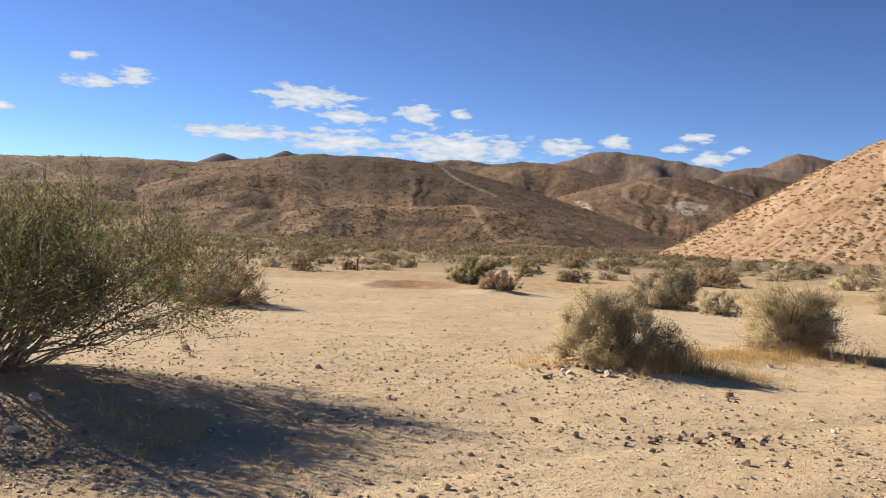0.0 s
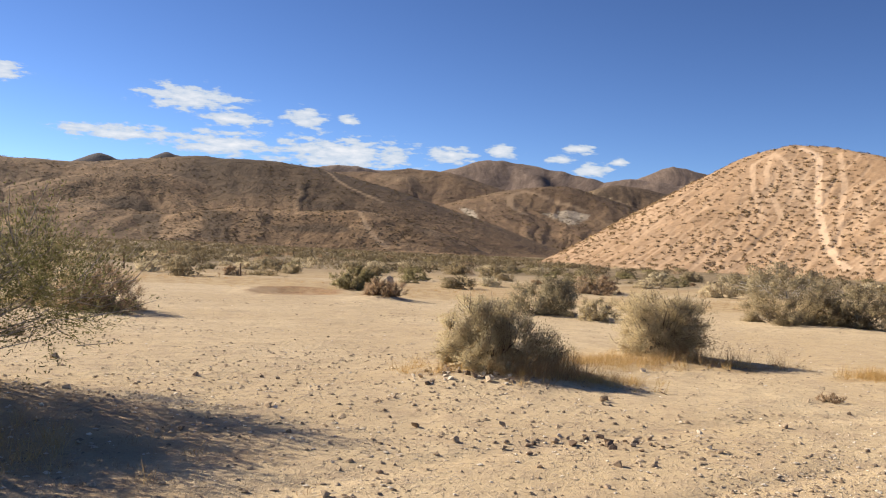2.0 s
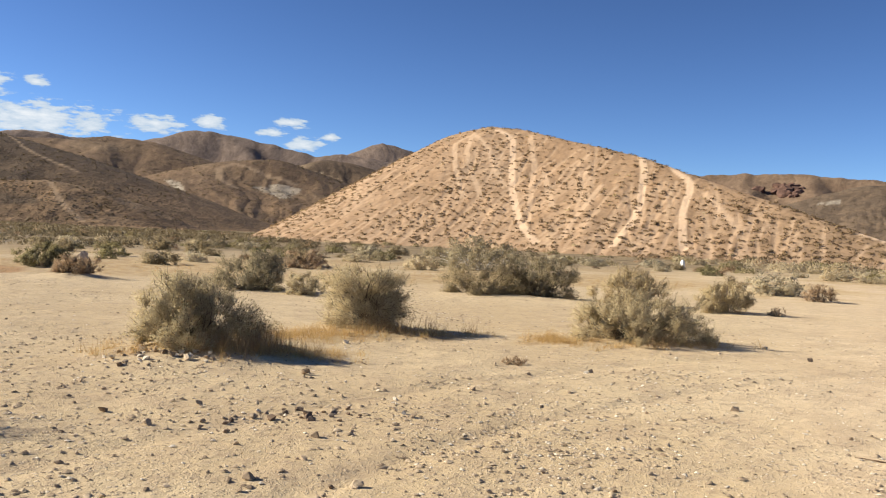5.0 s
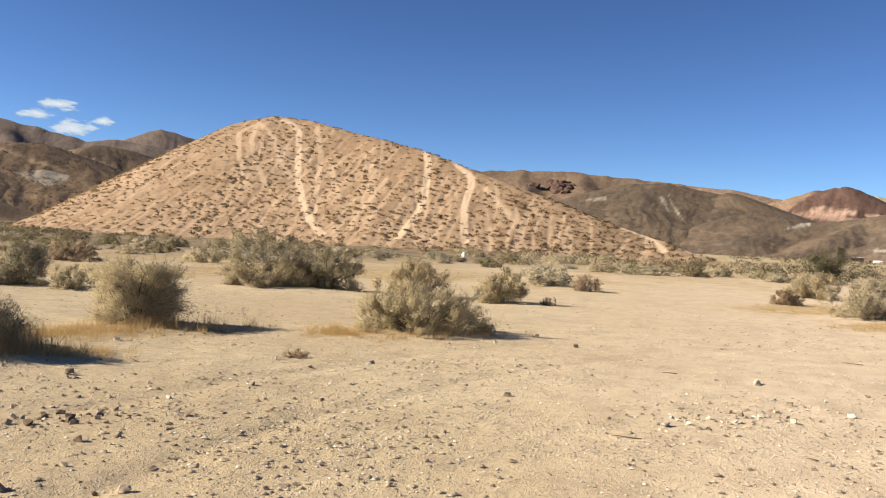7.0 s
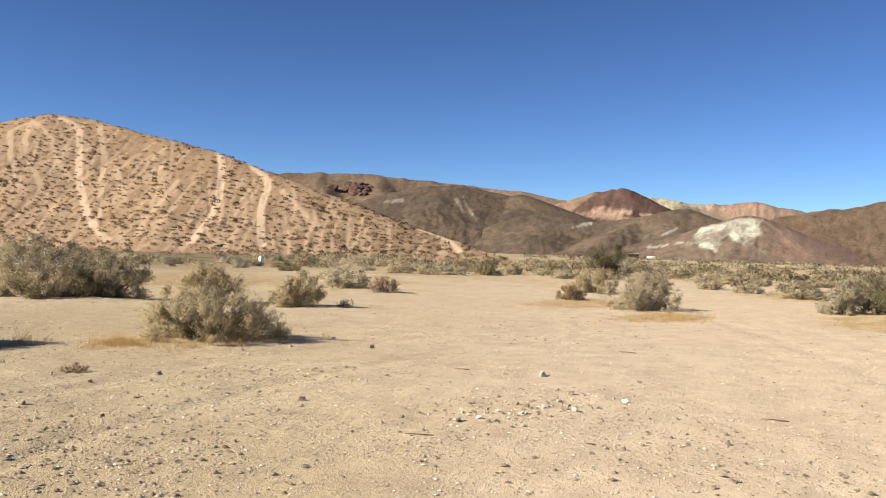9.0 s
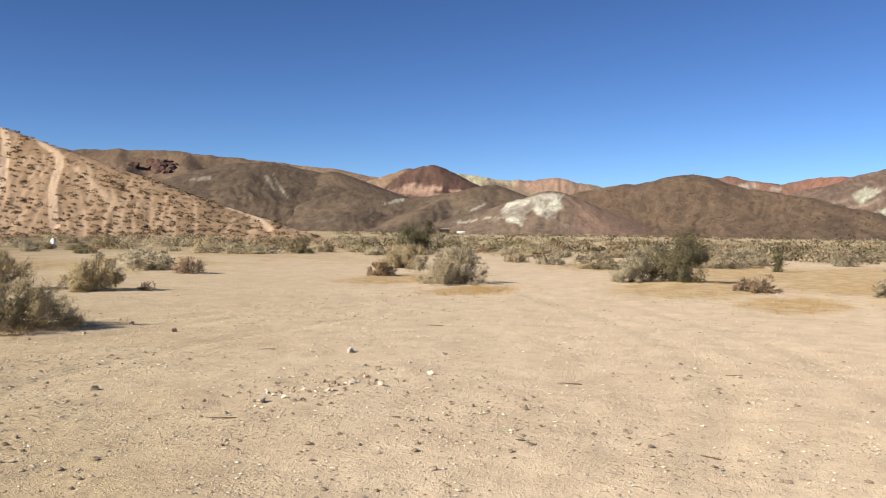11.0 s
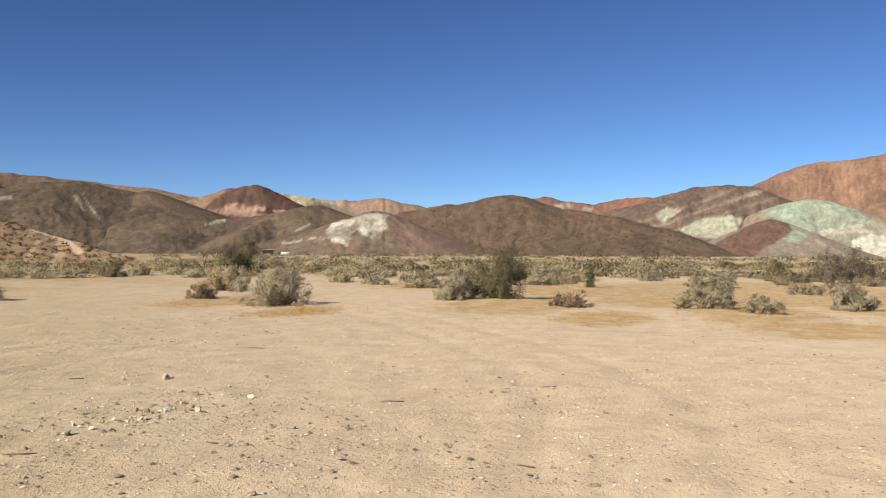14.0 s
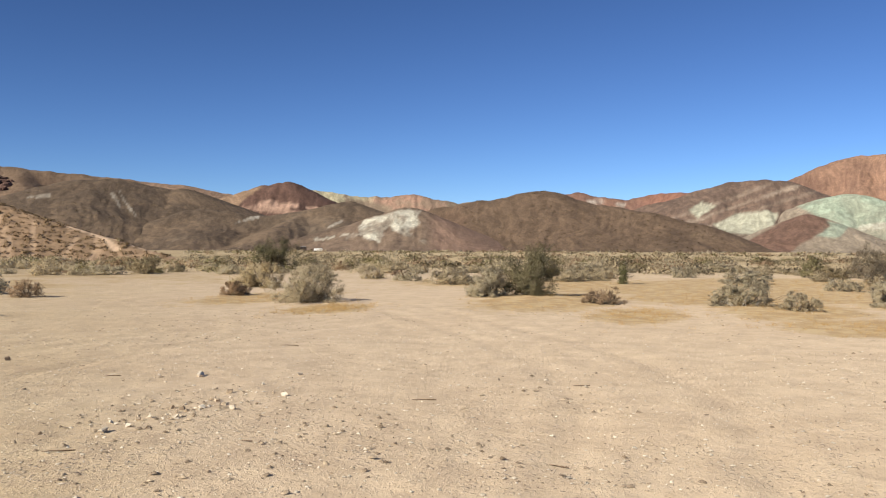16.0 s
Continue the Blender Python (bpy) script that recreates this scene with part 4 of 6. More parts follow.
chalk.other = smooth(chalk.aa, 71.9, 73.0) * 0.7
chalk.build("hill_chalk", CHALK, "brown hill with a chalky white eroded face", "hill")
BROWN = hill_material("chocolate-brown slope", (0.20, 0.137, 0.092), (0.143, 0.099, 0.068), (0.275, 0.197, 0.13), (0.235, 0.138, 0.095), (0.09, 0.065, 0.045), 0.45, 0.3)
brown = Range([(68, 620, 0.4), (70.5, 620, 1.6), (72, 620, 2.3), (73.3, 620, 2.75), (75.1, 620, 2.95), (77.3, 620, 3.4), (79.4, 620, 3.78), (80.9, 620, 3.5), (82.3, 615, 3.0), (84.4, 610, 2.75), (86.5, 600, 2.35), (89.2, 590, 1.7), (92.5, 580, 0.4)],
              (64, 96), (400, 860), 0.25, gully=0.4, spacing=55, rough=0.08, steep=1.6, soft=0.1, seed=83, steps=(0.12, 100))
brown.pale = smooth(mottled(brown.x, brown.y, 50, 18) + 0.6 * (0.35 - brown.cut), 0.0, 0.8) * 0.6
brown.other = smooth(mottled(brown.x, brown.y, 60, 26), 0.2, 0.8) * 0.5
brown.build("hill_brown", BROWN, "bare chocolate-brown hill with fine gullies", "hill")
RIM = hill_material("pink-brown far rim", (0.33, 0.19, 0.135), (0.22, 0.13, 0.10), (0.58, 0.50, 0.42), (0.40, 0.20, 0.14), (0.14, 0.09, 0.07), 0.3, 0.15)
rim = Range([(74, 1400, 2.8), (79, 1400, 3.4), (80.9, 1400, 3.6), (82, 1400, 3.62), (83.4, 1400, 3.35), (84.8, 1400, 3.15), (87.5, 1400, 3.6), (90, 1400, 3.6), (95, 1400, 3.2)], (72, 97), (1000, 1700), 0.33, gully=0.35, spacing=55, rough=0.12, soft=0.05, steep=1.4, seed=91, steps=(0.12, 80))
seen = rim.seen()
rim.pale = smooth(blob(rim.aa, seen, 82.9, 3.05, 1.1, 0.35) + blob(rim.aa, seen, 84.6, 2.8, 0.5, 0.15) + 0.5 * mottled(rim.x, rim.y, 30, 3), 0.5, 0.8)
rim.other = smooth(rim.aa, 85, 87) * 0.8
rim.build("mountains_rim", RIM, "distant pink-brown mountain rim with white outcrops", "mountains")
STREAK = hill_material("streaked umber slope", (0.24, 0.165, 0.125), (0.14, 0.10, 0.08), (0.44, 0.35, 0.27), (0.58, 0.57, 0.44), (0.11, 0.085, 0.06), 0.3, 0.25)
streak_hill = Range([(82, 880, 1.6), (86.1, 900, 2.75), (88.3, 900, 3.3), (90.4, 900, 3.9), (92.1, 900, 4.3), (94.5, 900, 4.2), (95.8, 900, 3.6), (98, 890, 2.6)], (80, 101), (620, 1150), 0.30, gully=0.4, spacing=42, rough=0.09, soft=0.08, steep=1.4, seed=97, steps=(0.1, 110))
seen = streak_hill.seen()
slant = (seen - 2.6) - 0.36 * (streak_hill.aa - 92)
streak_hill.pale = np.clip(smooth(np.sin(slant * 9 + 5 * fbm(streak_hill.x * 0.02, streak_hill.y * 0.02, 3, 8)) + 0.9 * mottled(streak_hill.x, streak_hill.y, 26, 5), 0.35, 1.1) * 0.8 * smooth(np.abs(slant - 0.2), 1.0, 0.5) + stain(streak_hill, [(93.2, 3.2), (95.0, 3.85)], 0.12, 14, 1.2), 0, 0.9)
streak_hill.other = np.clip(patch(streak_hill, [(90.2, 1.6), (91.5, 2.2), (93.4, 2.45), (94.0, 2.15), (93.8, 1.5), (92.5, 1.0), (91.2, 1.05)], 2, 0.09) + patch(streak_hill, [(88.8, 2.5), (89.5, 2.95), (90.4, 2.75), (89.7, 2.3), (89.4, 2.0)], 3, 0.08), 0, 0.95)
streak_hill.build("hill_streaked", STREAK, "umber hill with slanting pale and mint streaks", "hill")
RUST = hill_material("rust-red mountain rock", (0.41, 0.25, 0.17), (0.25, 0.15, 0.108), (0.50, 0.35, 0.255), (0.27, 0.155, 0.112), (0.14, 0.075, 0.05), 0.3, 0.15, 0.2, 0.6, 0.85)
rust = Range([(90, 1500, 3.0), (93.5, 1500, 3.5), (94.8, 1500, 4.0), (96.4, 1500, 5.05), (98.4, 1500, 5.5), (100.6, 1500, 5.65), (102.4, 1500, 5.9), (104, 1500, 5.75), (108, 1500, 5.5), (116, 1500, 4.5)], (88, 120), (1000, 2000), 0.31, gully=0.6, spacing=100, rough=0.2, steep=1.6, soft=0.05, wild=0.8, seed=103, steps=(0.13, 100))
rust.pale = smooth(mottled(rust.x, rust.y, 35, 5) + 0.6 * (0.4 - rust.cut), 0.1, 0.9) * 0.7
rust.other = smooth(mottled(rust.x, rust.y, 50, 15), 0.2, 0.8) * 0.7
rust.build("mountain_rust", RUST, "rugged rust-red mountain", "mountain")
MINT = hill_material("mint-green clay slope", (0.40, 0.33, 0.25), (0.29, 0.235, 0.18), (0.46, 0.54, 0.415), (0.80, 0.76, 0.64), (0.17, 0.14, 0.10), 0.25, 0.3)
mint = Range([(91, 840, 0.4), (94, 850, 2.2), (95.4, 850, 2.75), (96.9, 850, 3.18), (98.0, 850, 3.3), (98.9, 850, 3.05), (100.5, 840, 2.6), (101.5, 830, 2.0), (103.5, 820, 1.4), (107, 800, 1.0), (112, 800, 0.4)], (89, 114), (540, 1050), 0.27, gully=0.5, spacing=36, rough=0.1, steep=1.4, soft=0.15, seed=109, steps=(0.1, 120))
seen = mint.seen()
mint.pale = np.clip(patch(mint, [(95.0, 2.7), (96.9, 3.4), (98.0, 3.6), (99.1, 3.2), (100.5, 2.7), (101.4, 1.85), (99.4, 1.7), (97.9, 1.2), (97.2, 1.6), (96.2, 2.0)], 3, 0.12) + patch(mint, [(96.1, 0.8), (96.5, 1.5), (97.8, 1.2), (97.2, 0.7)], 5, 0.12) + 0.45 * patch(mint, [(97.9, 1.2), (99.4, 1.75), (101.4, 1.85), (103.6, 1.2), (103.4, 0.3), (100.4, 0.1), (98.8, 0.8)], 8, 0.2, 0.15), 0, 1)
mint.pale *= 0.75 + 0.25 * smooth(mottled(mint.x, mint.y, 14, 42) + 0.8 * (0.5 - mint.cut), -0.3, 0.3)
mint.other = np.clip(patch(mint, [(100.2, 0.9), (101.3, 1.25), (102.0, 1.05), (102.9, 0.35), (102.4, -0.2), (101.1, -0.1), (100.0, 0.35)], 9, 0.16) + 0.45 * stain(mint, [(98.6, 1.35), (100.4, 1.5), (102.6, 1.1)], 0.2, 4, 1.4, 12) + 0.4 * stain(mint, [(96.6, 0.4), (99, 0.4)], 0.15, 6, 1.6, 8), 0, 0.95)
mint.build("hill_mint", MINT, "pale mint-green clay hill with a white foot", "hill")
UMBER = hill_material("red-umber clay", (0.40, 0.33, 0.25), (0.30, 0.245, 0.185), (0.44, 0.51, 0.395), (0.215, 0.128, 0.095), (0.12, 0.085, 0.06), 0.3, 0.3)
umber = Range([(91.5, 690, 0.1), (93.2, 700, 0.9), (94.8, 700, 1.83), (95.6, 700, 2.25), (96.4, 700, 1.95), (97.3, 695, 1.5), (98.8, 690, 0.8), (101.0, 690, 0.2)], (89, 104), (520, 840), 0.24, gully=0.35, spacing=24, rough=0.05, soft=0.15, steep=1.4, seed=113, steps=(0.1, 90), across=1.2)
umber.other = patch(umber, [(91.0, -0.3), (92.8, 0.9), (94.7, 2.0), (95.6, 2.6), (96.6, 2.0), (97.1, 1.45), (96.2, 0.9), (95.2, 0.3), (94.6, -0.4)], 4, 0.12) * 0.95
umber.pale = patch(umber, [(96.1, 0.8), (96.6, 1.7), (97.9, 1.5), (97.4, 0.7)], 5, 0.12) * 0.9
umber.build("knoll_umber", UMBER, "small red-umber knoll below the clay hill", "hill")


# ---- plants ----
def unit(v):
    return v / np.maximum(np.linalg.norm(v, axis=-1, keepdims=True), 1e-9)


def tubes(lines, radii):
    """Three-sided twigs along lines (n, m, 3) with radii (n, m): verts and quads."""
    count, m, _ = lines.shape
    along = unit(np.gradient(lines, axis=1))
    side = unit(np.cross(along, np.array([0.31, 0.17, 0.94])))
    other = np.cross(along, side)
    ring = [lines + radii[..., None] * (side * math.cos(a) + other * math.sin(a)) for a in (0, 2.094, 4.189)]
    verts = np.stack(ring, 2).reshape(-1, 3)
    k = np.arange(count)[:, None, None] * m * 3 + np.arange(m - 1)[None, :, None] * 3
    c = np.arange(3)[None, None, :]
    d = (c + 1) % 3
    return verts, np.stack([k + c, k + d, k + d + 3, k + c + 3], -1).reshape(-1, 4)


def leaves_at(p, way, size, wide, rng):
    """Narrow three-cornered leaves: verts and triangles."""
    side = unit(np.cross(way, rng.normal(size=p.shape))) * wide[:, None] * 0.8
    return np.stack([p - side, p + side, p + way * size[:, None]], 1).reshape(-1, 3), np.arange(len(p) * 3).reshape(-1, 3)


def dome_way(p, dome):
    return unit(p / dome ** 2 + np.array([0, 0, 0.15 / dome[2]]))


def soften(green, out, share):
    """Leaves turned to face outwards, with normals drawn that way, so that each tuft shades as one soft mass."""
    verts, faces = green
    leaf = verts.reshape(-1, 3, 3)
    face = unit(np.cross(leaf[:, 1] - leaf[:, 0], leaf[:, 2] - leaf[:, 0]))
    wrong = (face * out).sum(1) < 0
    faces = faces.copy()
    faces[wrong] = faces[wrong][:, ::-1]
    face[wrong] *= -1
    return verts, faces, np.repeat(unit(out * share + face * (1 - share)), 3, 0)


def shrub_arrays(seed, wide, high, stems=40, twigs=500, leaves=7000, leaf=0.025, lobes=(), lift=0.36, slim=0.3, reach=0.2, arch=0.62, loose=0.03, wild=0.5, bare=0.5, lumps=60, stout=1.0, girth=0.2, share=0.78, deep=0.0):
    """A many-stemmed desert shrub: arching stems from one root, twigs in tufts over several rounded lobes, small leaves.
    lobes: (x, y, radius) in half widths and a height in full heights; picked by chance where none are given."""
    rng = np.random.default_rng(seed)
    if not lobes:
        many = int(rng.integers(5, 8))
        turn = rng.uniform(0, 2 * math.pi) + np.arange(many) * 2 * math.pi / many + rng.normal(0, 0.3, many)
        far = rng.uniform(0.42, 0.66, many)
        lobes = [(0.0, 0.0, 0.6, 1.0)] + [(f * math.cos(a), f * math.sin(a), rng.uniform(0.3, 0.46), rng.uniform(0.5, 0.92)) for a, f in zip(turn, far)]
    lobe = np.array(lobes) * np.array([wide / 2, wide / 2, wide / 2, high])
    pick = rng.choice(len(lobe), lumps, p=lobe[:, 2] ** 2 / (lobe[:, 2] ** 2).sum())
    turn = rng.uniform(0, 2 * math.pi, lumps)
    rise = np.arcsin(rng.uniform(-0.85, 1.0, lumps))
    out_of = np.stack([np.cos(rise) * np.cos(turn), np.cos(rise) * np.sin(turn), np.sin(rise)], -1)
    middle = np.column_stack([lobe[:, :2], lift * lobe[:, 3]])
    half = np.column_stack([lobe[:, 2], lobe[:, 2], (1 - lift) * lobe[:, 3]])
    tuft = middle[pick] + out_of * half[pick] * rng.uniform(0.6, 0.95, lumps)[:, None]
    tuft[:, 2] = np.maximum(tuft[:, 2], 0.06 * high)
    # stems run from the root to the tufts
    tip = tuft[rng.integers(0, lumps, stems)] * rng.uniform(0.9, 1.05, stems)[:, None]
    base = tip * np.array([0.12, 0.12, 0]) + rng.normal(size=(stems, 3)) * np.array([0.02, 0.02, 0]) * wide
    base[:, 2] = -0.06
    bend = base + (tip - base) * np.array([0.38, 0.38, arch]) + rng.normal(size=(stems, 3)) * 0.05 * high
    s = np.linspace(0, 1, 6)[None, :, None]
    lines = (1 - s) ** 2 * base[:, None] + 2 * s * (1 - s) * bend[:, None] + s * s * tip[:, None]
    lines[:, 1:-1] += rng.normal(size=lines[:, 1:-1].shape) * 0.012 * wide
    thick = stout * (0.006 + 0.006 * high) * rng.uniform(0.6, 1.3, stems)
    v1, f1 = tubes(lines, thick[:, None] * np.linspace(1.0, 0.3, 6)[None, :])
    # twigs spread from each tuft, up and away from the heart of the shrub
    of = rng.integers(0, lumps, twigs)
    size_of = girth * min(wide / 2, high) * rng.uniform(0.7, 1.35, lumps)
    away = unit(out_of[of] * np.array([1, 1, 0.8]) + np.array([0, 0, 0.5]))
    off = unit(rng.normal(size=(twigs, 3)) + 0.8 * away)
    start = tuft[of] + off * (size_of[of] * rng.uniform(0.0, 0.7, twigs))[:, None] - away * size_of[of][:, None] * 0.5
    start[:, 2] = np.maximum(start[:, 2], 0.02)
    way = unit(away * 0.7 + off * 0.5 + rng.normal(size=(twigs, 3)) * 0.25)
    length = (reach * rng.uniform(0.5, 1.3, twigs) * high)[:, None]
    mid = start + way * length * 0.5 + rng.normal(size=(twigs, 3)) * 0.02 * high
    end = start + way * length + np.array([0, 0, 0.12]) * length
    end[:, 2] = np.maximum(end[:, 2], 0.02)
    shown = int(twigs * bare)
    v2, f2 = tubes(np.stack([start, mid, end], 1)[:shown], np.array([0.004, 0.003, 0.0015])[None, :] * np.ones((shown, 1)) * stout * (0.6 + 0.5 * high))
    wood = (np.vstack([v1, v2]), np.vstack([f1, f2 + len(v1)]))
    # leaves along the twigs
    j = rng.integers(0, twigs, leaves)
    a = rng.random(leaves)[:, None] ** 0.8
    p = np.where(a < 0.5, start[j] + (mid - start)[j] * a * 2, mid[j] + (end - mid)[j] * (a * 2 - 1)) + rng.normal(size=(leaves, 3)) * loose * high
    kept = p[:, 2] < np.percentile(p[:, 2], 99.6) + 0.02 * high
    p, j, leaves = p[kept], j[kept], int(kept.sum())
    p[:, 2] = np.maximum(p[:, 2], 0.01)
    grow = unit(way[j] * 0.8 + rng.normal(size=(leaves, 3)) * wild + np.array([0, 0, 0.25]))
    size = leaf * rng.uniform(0.6, 1.4, leaves)
    green = leaves_at(p, grow, size, size * slim, rng)
    # trim to the size asked for
    fit = np.array([wide / np.ptp(np.percentile(p[:, 0], (0.5, 99.5))), (deep or wide) / np.ptp(np.percentile(p[:, 1], (0.5, 99.5))), high / (np.percentile(p[:, 2], 99.5) + 0.4 * leaf)])
    out = unit(0.45 * out_of[of[j]] + 0.75 * unit(p - tuft[of[j]]) + np.array([0, 0, 0.2]))
    return (wood[0] * fit, wood[1]), soften((green[0] * fit, green[1]), out, share)


def shrub(name, arrays, leaf_mat, label, wood_mat=BARK, place=None, size=1.0, turn=0.0, group="", category="shrub"):
    """Root, branches and foliage of one shrub, standing at place."""
    wood, green = arrays
    root = new(name)
    root.empty_display_size = 0.2
    tagged(part("branchwork", mesh_of("branchwork", *wood, wood_mat), root), kind="stuff")
    tagged(part("foliage", mesh_of("foliage", green[0], green[1], leaf_mat, normals=green[2]), root), kind="stuff")
    tagged(root, label, category, group)
    if place is not None:
        root.matrix_basis = standing(*place, size, turn)
    return root


def standing(x, y, size=1.0, turn=0.0, sink=0.02, tall=1.0):
    return pose(x, y, float(ground_z(x, y)) - sink, 0, 0, turn) @ Matrix.Diagonal((size, size, size * tall, 1))


FAR_SCRUB = leaf_material("olive-brown far scrub leaf", (0.155, 0.125, 0.075), (0.25, 0.205, 0.125), 0.3)
SAND_SCRUB = leaf_material("brown sandhill scrub", (0.20, 0.142, 0.08), (0.32, 0.235, 0.135), 0.3)
MID_OLIVE = leaf_material("dusty olive creosote leaf", (0.165, 0.145, 0.08), (0.28, 0.245, 0.14), 0.4)
DARK_OLIVE = leaf_material("dark creosote leaf", (0.115, 0.107, 0.058), (0.21, 0.195, 0.11), 0.35)
TWIGGY = leaf_material("grey-brown thicket leaf", (0.20, 0.165, 0.115), (0.34, 0.285, 0.205), 0.4)
GREY_STEM = plain_material("pale grey creosote stem", (0.22, 0.18, 0.14), (0.46, 0.40, 0.33), 16.0)

